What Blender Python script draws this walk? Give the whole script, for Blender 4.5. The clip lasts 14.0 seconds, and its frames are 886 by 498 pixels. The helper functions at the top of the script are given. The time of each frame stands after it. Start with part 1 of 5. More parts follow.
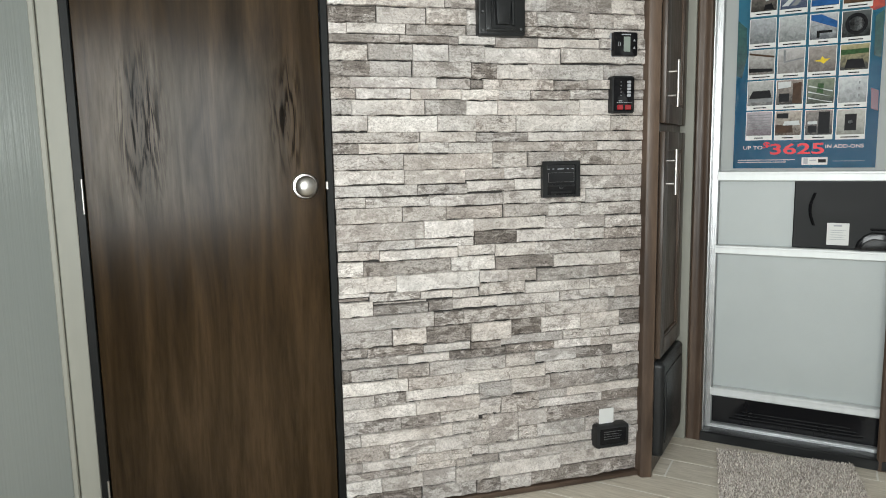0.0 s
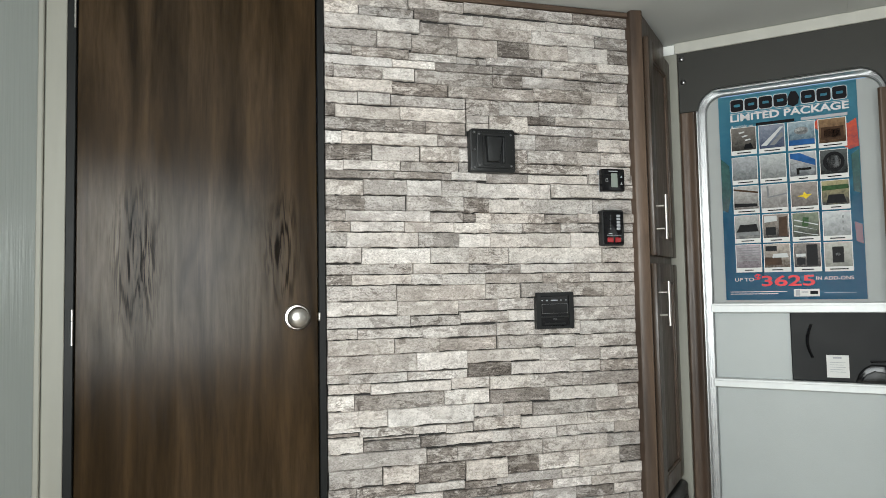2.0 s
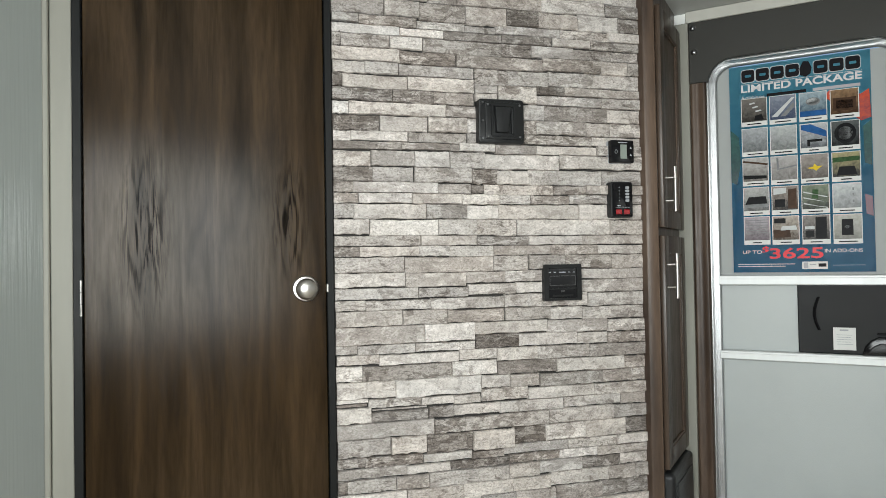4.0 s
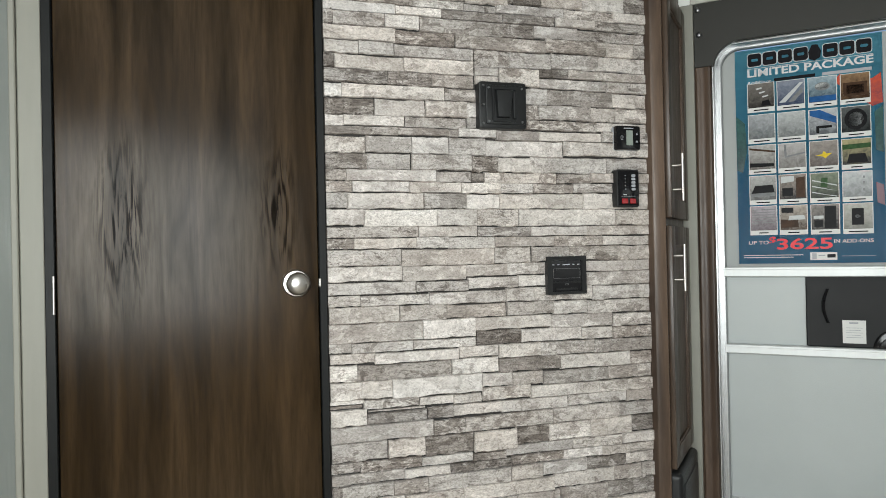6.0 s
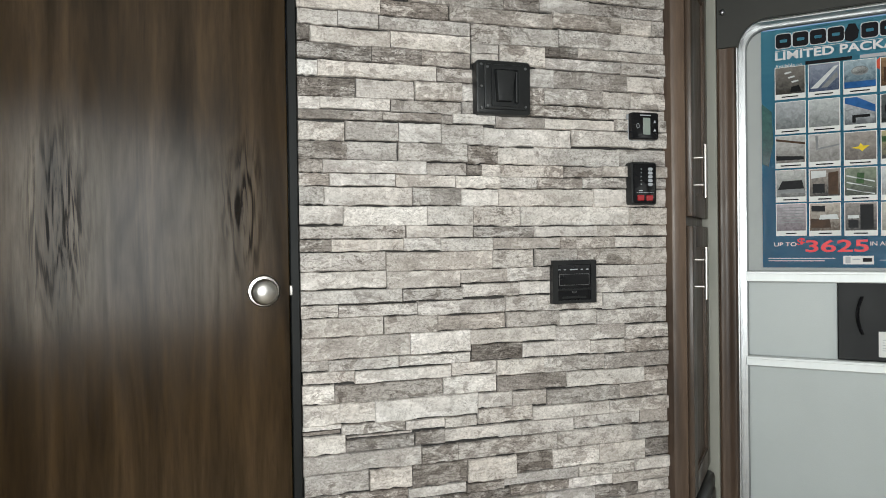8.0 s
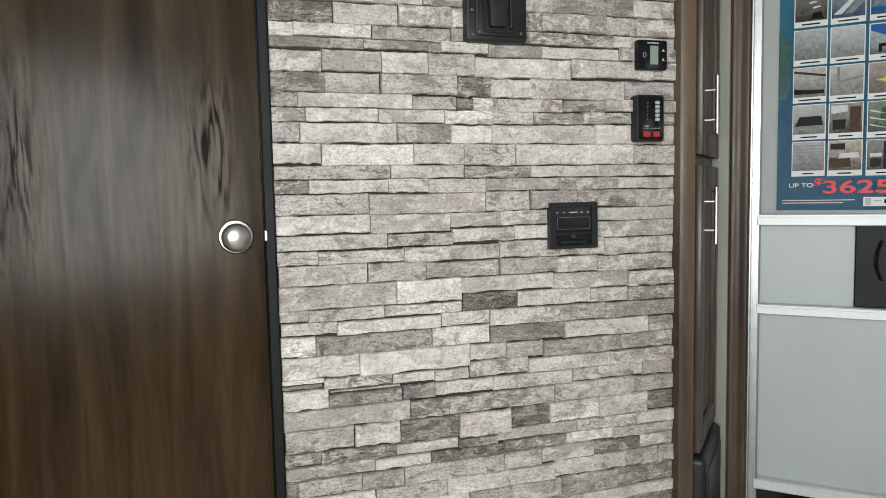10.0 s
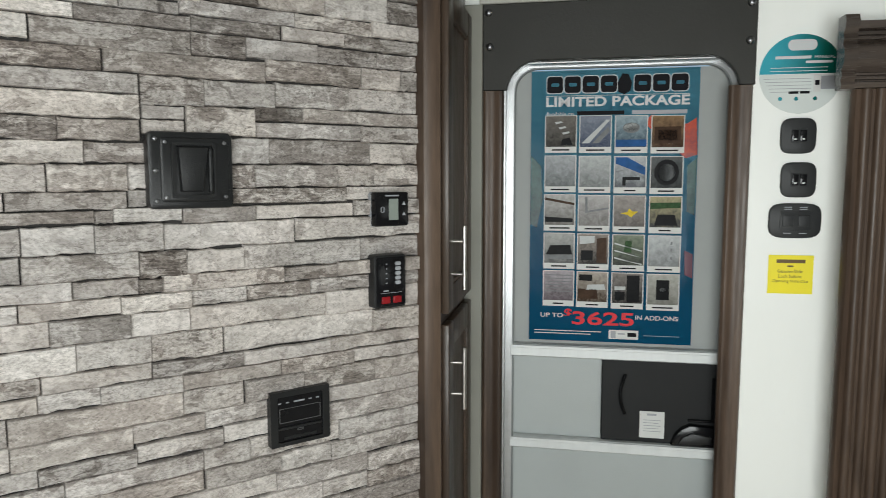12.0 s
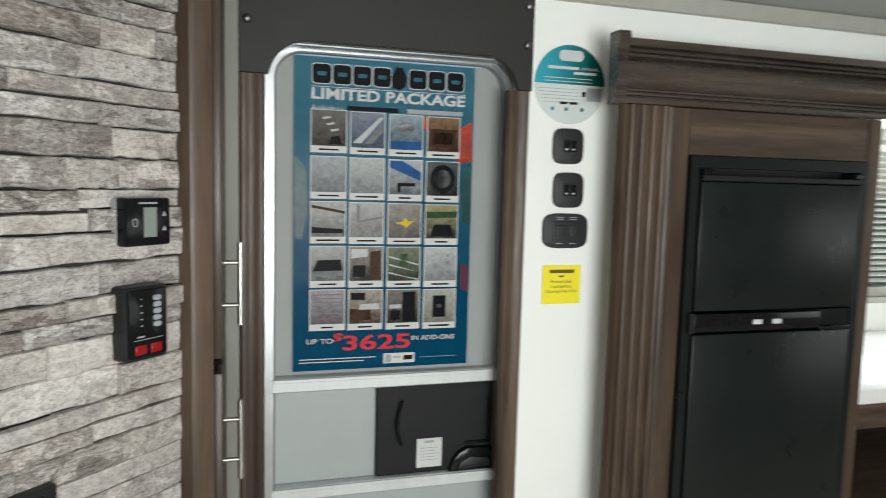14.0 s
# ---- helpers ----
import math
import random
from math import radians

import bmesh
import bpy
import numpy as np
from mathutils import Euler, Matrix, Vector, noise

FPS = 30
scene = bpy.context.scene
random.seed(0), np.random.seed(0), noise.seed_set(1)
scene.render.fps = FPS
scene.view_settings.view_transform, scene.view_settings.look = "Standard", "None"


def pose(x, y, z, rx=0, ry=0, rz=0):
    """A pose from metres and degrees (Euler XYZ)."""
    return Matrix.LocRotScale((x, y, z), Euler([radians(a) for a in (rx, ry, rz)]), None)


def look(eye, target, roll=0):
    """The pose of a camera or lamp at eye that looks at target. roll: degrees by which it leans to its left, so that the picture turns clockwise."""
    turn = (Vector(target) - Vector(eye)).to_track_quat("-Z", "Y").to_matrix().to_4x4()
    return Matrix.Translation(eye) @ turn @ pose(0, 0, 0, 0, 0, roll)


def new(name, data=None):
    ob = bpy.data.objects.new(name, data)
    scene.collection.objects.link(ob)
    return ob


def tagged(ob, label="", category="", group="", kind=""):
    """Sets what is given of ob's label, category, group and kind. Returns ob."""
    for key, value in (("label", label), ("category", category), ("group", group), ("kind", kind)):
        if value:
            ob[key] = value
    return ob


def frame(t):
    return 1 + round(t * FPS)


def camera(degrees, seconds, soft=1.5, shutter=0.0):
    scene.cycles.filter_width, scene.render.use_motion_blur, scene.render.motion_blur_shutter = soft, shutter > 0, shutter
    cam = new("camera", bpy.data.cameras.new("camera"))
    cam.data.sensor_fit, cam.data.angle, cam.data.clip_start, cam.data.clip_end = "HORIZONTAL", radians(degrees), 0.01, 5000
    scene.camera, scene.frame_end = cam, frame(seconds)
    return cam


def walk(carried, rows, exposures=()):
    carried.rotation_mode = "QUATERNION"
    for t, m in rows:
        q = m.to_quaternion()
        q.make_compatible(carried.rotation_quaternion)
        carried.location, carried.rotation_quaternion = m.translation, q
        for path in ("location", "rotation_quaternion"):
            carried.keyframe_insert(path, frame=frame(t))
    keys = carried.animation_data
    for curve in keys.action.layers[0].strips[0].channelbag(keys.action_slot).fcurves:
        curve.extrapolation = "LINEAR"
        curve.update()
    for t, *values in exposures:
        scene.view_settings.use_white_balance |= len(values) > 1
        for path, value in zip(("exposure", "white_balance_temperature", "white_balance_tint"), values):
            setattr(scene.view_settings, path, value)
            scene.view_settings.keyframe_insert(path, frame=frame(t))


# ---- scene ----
cam = camera(65.2, 14.0, soft=0.7, shutter=0.3)
PATH = [
    (0, (-0.664, -1.961, 1.081), (-0.129, -0.053, 0.811), -1.1),
    (0.5, (-0.681, -1.93, 1.054), (-0.117, -0.014, 0.934), -1.4),
    (1, (-0.668, -1.947, 1.062), (-0.112, -0.028, 1.144), -1.2),
    (1.5, (-0.662, -1.958, 1.08), (-0.102, -0.041, 1.19), -1.1),
    (2, (-0.648, -1.958, 1.073), (-0.097, -0.039, 1.187), -1.1),
    (2.5, (-0.656, -1.952, 1.069), (-0.113, -0.031, 1.184), -1.0),
    (3, (-0.66, -1.943, 1.064), (-0.121, -0.021, 1.178), -1.0),
    (3.5, (-0.654, -1.953, 1.084), (-0.118, -0.028, 1.158), -0.9),
    (4, (-0.663, -1.946, 1.07), (-0.118, -0.022, 1.106), -1.0),
    (6.5, (-0.675, -1.777, 1.078), (-0.078, 0.131, 1.087), -1.1),
    (7, (-0.642, -1.709, 1.097), (-0.043, 0.199, 1.105), -1.0),
    (7.5, (-0.594, -1.623, 1.093), (0.01, 0.284, 1.099), -1.1),
    (8, (-0.59, -1.604, 1.106), (0.01, 0.303, 1.086), -0.8),
    (8.2, (-0.591, -1.618, 1.116), (0.005, 0.288, 1.004), -0.7),
    (10.3, (-0.474, -1.427, 1.08), (0.11, 0.478, 0.906), -1.2),
    (10.5, (-0.426, -1.346, 1.129), (0.188, 0.547, 0.94), -1.3),
    (11, (-0.317, -1.287, 1.294), (0.347, 0.588, 1.091), -0.8),
    (11.5, (-0.282, -1.281, 1.445), (0.626, 0.49, 1.245), -0.3),
    (12, (-0.255, -1.272, 1.472), (0.867, 0.37, 1.262), -0.1),
    (12.5, (-0.205, -1.203, 1.471), (1.001, 0.379, 1.267), -0.0),
    (13, (-0.129, -1.077, 1.478), (1.202, 0.402, 1.273), 0.3),
    (13.5, (-0.146, -0.983, 1.47), (1.325, 0.357, 1.262), 0.6),
    (14, (-0.223, -0.897, 1.475), (1.528, 0.05, 1.28), 1.5),
]
walk(cam, [(t, look(eye, target, roll)) for t, eye, target, roll in PATH], exposures=[(0.0, -0.03), (4.2, -0.1), (6.5, -0.12), (8.2, -0.12), (10.5, -0.2), (11.0, -0.36), (11.5, -0.52), (12.0, -0.43), (12.6, -0.36), (14.0, -0.26)])

# ---- light ----
CURB = pose(0, 0, 0, 0, 0, -45)   # the long curb-side wall: x along it, y outwards through it, z up
SLIDE = CURB @ pose(0, -0.097, 0.04) @ Matrix.Diagonal((1, 1, 0.964, 1))   # the slide-out stands in front of that wall
W_SIDE, W_BACK, W_LEFT, W_FAR, CEIL = 0.785, -2.35, -0.814, 4.6, 1.957

world = bpy.data.worlds.new("sky")
scene.world = world
world.use_nodes = True
sky = world.node_tree.nodes.new("ShaderNodeTexSky")
sky.sky_type, sky.sun_disc = "NISHITA", False
sky.sun_elevation, sky.sun_rotation = radians(50), radians(200)
world.node_tree.links.new(sky.outputs[0], world.node_tree.nodes["Background"].inputs[0])
world.node_tree.nodes["Background"].inputs[1].default_value = 0.12
sun = new("sun", bpy.data.lights.new("sun", "SUN"))
sun.data.energy, sun.data.angle, sun.data.color = 1.0, radians(12), (1.0, 0.96, 0.9)
sun.matrix_world = look((0, 0, 10), (3, 2.5, 0))


def window_light(m, w, h, watts, color=(0.925, 0.975, 0.965)):
    lamp = new("window_daylight", bpy.data.lights.new("window_daylight", "AREA"))
    lamp.data.shape, lamp.data.size, lamp.data.size_y = "RECTANGLE", w, h
    lamp.data.energy, lamp.data.color = watts, color
    lamp.matrix_world = m


# daylight entering by the window behind, an added end window out of view and the galley window in the slide-out
window_light(CURB @ look((0.90, W_BACK + 0.03, 1.20), (0.90, 1, 1.16)), 1.4, 0.95, 84)
window_light(CURB @ look((W_FAR - 0.03, -1.0, 1.3), (0, -1.0, 1.3)), 1.6, 0.9, 7)
window_light(CURB @ look((3.375, 1.298, 1.39), (3.375, -1, 1.29)), 1.4, 0.55, 20)

# ---- materials ----


def node(nt, kind, **values):
    n = nt.nodes.new(kind)
    for k, v in values.items():
        n.inputs[k].default_value = v
    return n


def material(name, rough=0.5, metal=0.0, color=(0.5, 0.5, 0.5), vary=0.06, scale=(9, 9, 9), bump=0.0, bscale=(60, 60, 60), spec=0.5, coat=0.0):
    """Painted, plastic or metal surface: base colour with large soft variation and fine relief."""
    m = bpy.data.materials.new(name)
    m.use_nodes = True
    nt = m.node_tree
    b = nt.nodes["Principled BSDF"]
    b.inputs["Metallic"].default_value, b.inputs["Specular IOR Level"].default_value = metal, spec
    b.inputs["Coat Weight"].default_value = coat
    tc = nt.nodes.new("ShaderNodeTexCoord")
    mp = node(nt, "ShaderNodeMapping", Scale=scale)
    nt.links.new(tc.outputs["Object"], mp.inputs[0])
    nz = node(nt, "ShaderNodeTexNoise", Scale=1.0, Detail=5.0, Roughness=0.6)
    nt.links.new(mp.outputs[0], nz.inputs["Vector"])
    rp = nt.nodes.new("ShaderNodeValToRGB")
    rp.color_ramp.elements[0].position, rp.color_ramp.elements[1].position = 0.3, 0.7
    rp.color_ramp.elements[0].color = (*[c * (1 - vary) for c in color], 1)
    rp.color_ramp.elements[1].color = (*[min(1, c * (1 + vary)) for c in color], 1)
    nt.links.new(nz.outputs[0], rp.inputs[0])
    nt.links.new(rp.outputs[0], b.inputs["Base Color"])
    mr = node(nt, "ShaderNodeMapRange")
    mr.inputs[1].default_value, mr.inputs[2].default_value = 0.3, 0.7
    mr.inputs[3].default_value, mr.inputs[4].default_value = rough * 0.85, min(1, rough * 1.15)
    nt.links.new(nz.outputs[0], mr.inputs[0])
    nt.links.new(mr.outputs[0], b.inputs["Roughness"])
    if bump:
        mp2 = node(nt, "ShaderNodeMapping", Scale=bscale)
        nt.links.new(tc.outputs["Object"], mp2.inputs[0])
        n2 = node(nt, "ShaderNodeTexNoise", Scale=1.0, Detail=3.0)
        nt.links.new(mp2.outputs[0], n2.inputs["Vector"])
        bp = node(nt, "ShaderNodeBump", Strength=bump, Distance=0.002)
        nt.links.new(n2.outputs[0], bp.inputs["Height"])
        nt.links.new(bp.outputs[0], b.inputs["Normal"])
    return m


def wood(name, dark, light, rough=0.35, along="z", spec=0.5, knots=0.0, figure=False):
    """Stained wood: long streaks, fine pores and, for the door, darker cathedral figure."""
    m = bpy.data.materials.new(name)
    m.use_nodes = True
    nt = m.node_tree
    b = nt.nodes["Principled BSDF"]
    b.inputs["Specular IOR Level"].default_value = spec
    tc = nt.nodes.new("ShaderNodeTexCoord")
    squeeze = {"z": (1, 1, 0.09), "x": (0.09, 1, 1), "y": (1, 0.09, 1)}[along]

    def noise_at(scale, detail, rough_n, distort=0.0):
        mp = node(nt, "ShaderNodeMapping", Scale=[s * scale for s in squeeze])
        nt.links.new(tc.outputs["Object"], mp.inputs[0])
        nz = node(nt, "ShaderNodeTexNoise", Scale=1.0, Detail=detail, Roughness=rough_n, Distortion=distort)
        nt.links.new(mp.outputs[0], nz.inputs["Vector"])
        return nz

    big, fine = noise_at(14, 4, 0.55, 0.8), noise_at(130, 4, 0.6, 0.2)
    rp = nt.nodes.new("ShaderNodeValToRGB")
    rp.color_ramp.elements[0].position, rp.color_ramp.elements[1].position = 0.32, 0.68
    rp.color_ramp.elements[0].color, rp.color_ramp.elements[1].color = (*dark, 1), (*light, 1)
    nt.links.new(big.outputs[0], rp.inputs[0])
    pores = nt.nodes.new("ShaderNodeValToRGB")
    pores.color_ramp.elements[0].position, pores.color_ramp.elements[1].position = 0.3, 0.6
    pores.color_ramp.elements[0].color, pores.color_ramp.elements[1].color = (0.70, 0.68, 0.66, 1), (1, 1, 1, 1)
    nt.links.new(fine.outputs[0], pores.inputs[0])
    mix = nt.nodes.new("ShaderNodeMix")
    mix.data_type, mix.blend_type = "RGBA", "MULTIPLY"
    mix.inputs[0].default_value = 0.9
    nt.links.new(rp.outputs[0], mix.inputs[6])
    nt.links.new(pores.outputs[0], mix.inputs[7])
    out = mix.outputs[2]
    if knots:
        kn = noise_at(5.5, 6, 0.7, 2.6)
        kr = nt.nodes.new("ShaderNodeValToRGB")
        kr.color_ramp.elements[0].position, kr.color_ramp.elements[1].position = 0.36, 0.44
        kr.color_ramp.elements[0].color, kr.color_ramp.elements[1].color = (knots, knots, knots, 1), (1, 1, 1, 1)
        nt.links.new(kn.outputs[0], kr.inputs[0])
        mix2 = nt.nodes.new("ShaderNodeMix")
        mix2.data_type, mix2.blend_type = "RGBA", "MULTIPLY"
        mix2.inputs[0].default_value = 1.0
        nt.links.new(out, mix2.inputs[6])
        nt.links.new(kr.outputs[0], mix2.inputs[7])
        out = mix2.outputs[2]
    gloss = None
    swirl, tatter = noise_at(9, 5, 0.65, 1.2), noise_at(48, 5, 0.7, 1.0)
    for cx, cz, size in ((-0.918, 1.165, 0.16), (-0.545, 1.185, 0.13)) if figure else ():
        # growth rings drawn out round a knot, fading away from it
        off = nt.nodes.new("ShaderNodeVectorMath")
        off.operation = "SUBTRACT"
        off.inputs[1].default_value = (cx, 0, cz)
        nt.links.new(tc.outputs["Object"], off.inputs[0])
        sc = nt.nodes.new("ShaderNodeVectorMath")
        sc.operation = "MULTIPLY"
        sc.inputs[1].default_value = (1, 0, 0.30)
        nt.links.new(off.outputs[0], sc.inputs[0])
        ln = nt.nodes.new("ShaderNodeVectorMath")
        ln.operation = "LENGTH"
        nt.links.new(sc.outputs[0], ln.inputs[0])
        wob = node(nt, "ShaderNodeMath")
        wob.operation = "MULTIPLY_ADD"
        wob.inputs[1].default_value = 0.32
        nt.links.new(swirl.outputs[0], wob.inputs[0])
        nt.links.new(ln.outputs["Value"], wob.inputs[2])
        fr = node(nt, "ShaderNodeMath")
        fr.operation = "MULTIPLY"
        fr.inputs[1].default_value = 210.0
        nt.links.new(wob.outputs[0], fr.inputs[0])
        sn = node(nt, "ShaderNodeMath")
        sn.operation = "SINE"
        nt.links.new(fr.outputs[0], sn.inputs[0])
        dk = node(nt, "ShaderNodeMapRange")
        dk.inputs[1].default_value, dk.inputs[2].default_value, dk.inputs[3].default_value, dk.inputs[4].default_value = -0.5, 0.9, 1.0, 0.20
        nt.links.new(sn.outputs[0], dk.inputs[0])
        mk = node(nt, "ShaderNodeMapRange")
        mk.inputs[1].default_value, mk.inputs[2].default_value, mk.inputs[3].default_value, mk.inputs[4].default_value = 0.015, size * 0.50, 1.3, 0.0
        nt.links.new(ln.outputs["Value"], mk.inputs[0])
        mk2 = node(nt, "ShaderNodeMath")
        mk2.operation = "MULTIPLY"
        nt.links.new(mk.outputs[0], mk2.inputs[0])
        torn = node(nt, "ShaderNodeMapRange")
        torn.inputs[1].default_value, torn.inputs[2].default_value = 0.38, 0.52
        nt.links.new(tatter.outputs[0], torn.inputs[0])
        nt.links.new(torn.outputs[0], mk2.inputs[1])
        mx = nt.nodes.new("ShaderNodeMix")
        mx.data_type, mx.blend_type = "RGBA", "MULTIPLY"
        nt.links.new(mk2.outputs[0], mx.inputs[0])
        nt.links.new(out, mx.inputs[6])
        nt.links.new(dk.outputs[0], mx.inputs[7])
        out = mx.outputs[2]
        one = node(nt, "ShaderNodeMix")
        one.inputs[2].default_value = 1.0
        nt.links.new(mk2.outputs[0], one.inputs[0])
        nt.links.new(dk.outputs[0], one.inputs[3])
        if gloss is None:
            gloss = one.outputs[0]
        else:
            both = node(nt, "ShaderNodeMath")
            both.operation = "MULTIPLY"
            nt.links.new(gloss, both.inputs[0])
            nt.links.new(one.outputs[0], both.inputs[1])
            gloss = both.outputs[0]
    if gloss is not None:
        streaks = node(nt, "ShaderNodeMapRange")
        streaks.inputs[1].default_value, streaks.inputs[2].default_value = 0.34, 0.62
        streaks.inputs[3].default_value, streaks.inputs[4].default_value = spec * 0.72, spec * 1.05
        nt.links.new(big.outputs[0], streaks.inputs[0])
        both = node(nt, "ShaderNodeMath")
        both.operation = "MULTIPLY"
        nt.links.new(gloss, both.inputs[0])
        nt.links.new(streaks.outputs[0], both.inputs[1])
        nt.links.new(both.outputs[0], b.inputs["Specular IOR Level"])
    nt.links.new(out, b.inputs["Base Color"])
    mr = node(nt, "ShaderNodeMapRange")
    mr.inputs[1].default_value, mr.inputs[2].default_value = 0.35, 0.65
    mr.inputs[3].default_value, mr.inputs[4].default_value = rough * 1.2, rough * 0.85
    nt.links.new(fine.outputs[0], mr.inputs[0])
    nt.links.new(mr.outputs[0], b.inputs["Roughness"])
    bp = node(nt, "ShaderNodeBump", Strength=0.12, Distance=0.001)
    nt.links.new(fine.outputs[0], bp.inputs["Height"])
    nt.links.new(bp.outputs[0], b.inputs["Normal"])
    return m


def stone_material():
    """Printed ledge stone: each stone's own tone, cloudy patches, dark mineral blotches, layered streaks."""
    m = bpy.data.materials.new("ledge_stone_print")
    m.use_nodes = True
    nt = m.node_tree
    b = nt.nodes["Principled BSDF"]
    b.inputs["Roughness"].default_value, b.inputs["Specular IOR Level"].default_value = 0.66, 0.16
    geo, info = nt.nodes.new("ShaderNodeNewGeometry"), nt.nodes.new("ShaderNodeObjectInfo")
    shift = nt.nodes.new("ShaderNodeVectorMath")
    shift.operation = "SCALE"
    comb = nt.nodes.new("ShaderNodeCombineXYZ")
    for k in range(3):
        nt.links.new(info.outputs["Random"], comb.inputs[k])
    nt.links.new(comb.outputs[0], shift.inputs[0])
    shift.inputs["Scale"].default_value = 37.0
    add = nt.nodes.new("ShaderNodeVectorMath")
    nt.links.new(geo.outputs["Position"], add.inputs[0])
    nt.links.new(shift.outputs[0], add.inputs[1])

    def noise_at(scale, detail, rough, distort=0.0):
        mp = node(nt, "ShaderNodeMapping", Scale=scale)
        nt.links.new(add.outputs[0], mp.inputs[0])
        nz = node(nt, "ShaderNodeTexNoise", Scale=1.0, Detail=detail, Roughness=rough, Distortion=distort)
        nt.links.new(mp.outputs[0], nz.inputs["Vector"])
        return nz

    def ramp(src, p0, p1, c0, c1):
        rp = nt.nodes.new("ShaderNodeValToRGB")
        rp.color_ramp.elements[0].position, rp.color_ramp.elements[1].position = p0, p1
        rp.color_ramp.elements[0].color, rp.color_ramp.elements[1].color = (*c0, 1), (*c1, 1)
        nt.links.new(src.outputs[0], rp.inputs[0])
        return rp

    def mult(a, c, fac=1.0):
        mx = nt.nodes.new("ShaderNodeMix")
        mx.data_type, mx.blend_type = "RGBA", "MULTIPLY"
        mx.inputs[0].default_value = fac
        nt.links.new(a, mx.inputs[6])
        nt.links.new(c, mx.inputs[7])
        return mx.outputs[2]

    def rough_share(a, c, lo, hi):
        """Multiply by c the more, the rougher the stone is."""
        mr = node(nt, "ShaderNodeMapRange")
        mr.inputs[3].default_value, mr.inputs[4].default_value = lo, hi
        nt.links.new(info.outputs["Alpha"], mr.inputs[0])
        mx = nt.nodes.new("ShaderNodeMix")
        mx.data_type, mx.blend_type = "RGBA", "MULTIPLY"
        nt.links.new(mr.outputs[0], mx.inputs[0])
        nt.links.new(a, mx.inputs[6])
        nt.links.new(c, mx.inputs[7])
        return mx.outputs[2]

    def own(src, amount):
        """The noise raised or lowered by each stone's own random share."""
        ma = node(nt, "ShaderNodeMath")
        ma.operation = "MULTIPLY_ADD"
        ma.inputs[1].default_value = amount
        nt.links.new(info.outputs["Random"], ma.inputs[0])
        nt.links.new(src.outputs[0], ma.inputs[2])
        return ma

    cloud = noise_at((9, 9, 16), 4, 0.55, 0.4)
    grit = noise_at((150, 150, 190), 6, 0.75)
    streak = noise_at((34, 34, 230), 6, 0.72, 0.6)
    erode = noise_at((17, 17, 30), 10, 0.68, 1.0)
    bleach = noise_at((21, 21, 32), 9, 0.68, 1.2)
    chips = noise_at((75, 75, 105), 8, 0.75, 1.2)
    vein = noise_at((11, 11, 15), 6, 0.62, 1.6)
    tint = noise_at((4, 4, 6), 2, 0.5)
    c = mult(info.outputs["Color"], ramp(cloud, 0.35, 0.65, (0.80, 0.787, 0.775), (1.12, 1.12, 1.12)).outputs[0])
    worn = own(erode, 0.16)
    c = rough_share(c, ramp(worn, 0.548, 0.568, (0.56, 0.535, 0.52), (1.05, 1.05, 1.05)).outputs[0], 0.45, 1.0)
    pale = ramp(own(bleach, 0.10), 0.57, 0.585, (0.97, 0.967, 0.965), (1.11, 1.11, 1.11))
    c = mult(c, pale.outputs[0])
    c = rough_share(c, ramp(own(streak, 0.10), 0.47, 0.53, (0.52, 0.50, 0.485), (1.04, 1.04, 1.04)).outputs[0], 0.10, 0.95)
    c = rough_share(c, ramp(grit, 0.38, 0.56, (0.58, 0.57, 0.56), (1.10, 1.10, 1.10)).outputs[0], 0.62, 1.0)
    c = rough_share(c, ramp(own(chips, 0.07), 0.42, 0.44, (0.42, 0.40, 0.39), (1, 1, 1)).outputs[0], 0.45, 1.0)
    crack = ramp(vein, 0.492, 0.508, (1, 1, 1), (1, 1, 1))
    line = crack.color_ramp.elements.new(0.5)
    line.color = (0.40, 0.38, 0.37, 1)
    c = mult(c, crack.outputs[0], 0.8)
    c = mult(c, ramp(tint, 0.35, 0.65, (1.02, 0.995, 0.985), (0.985, 0.985, 0.985)).outputs[0])
    nt.links.new(c, b.inputs["Base Color"])
    relief = node(nt, "ShaderNodeMapRange")
    relief.inputs[3].default_value, relief.inputs[4].default_value = 0.18, 1.0
    nt.links.new(info.outputs["Alpha"], relief.inputs[0])
    bp = node(nt, "ShaderNodeBump", Strength=0.7, Distance=0.004)
    nt.links.new(relief.outputs[0], bp.inputs["Strength"])
    nt.links.new(erode.outputs[0], bp.inputs["Height"])
    bp2 = node(nt, "ShaderNodeBump", Strength=0.4, Distance=0.0015)
    nt.links.new(relief.outputs[0], bp2.inputs["Strength"])
    nt.links.new(streak.outputs[0], bp2.inputs["Height"])
    nt.links.new(bp.outputs[0], bp2.inputs["Normal"])
    nt.links.new(bp2.outputs[0], b.inputs["Normal"])
    return m


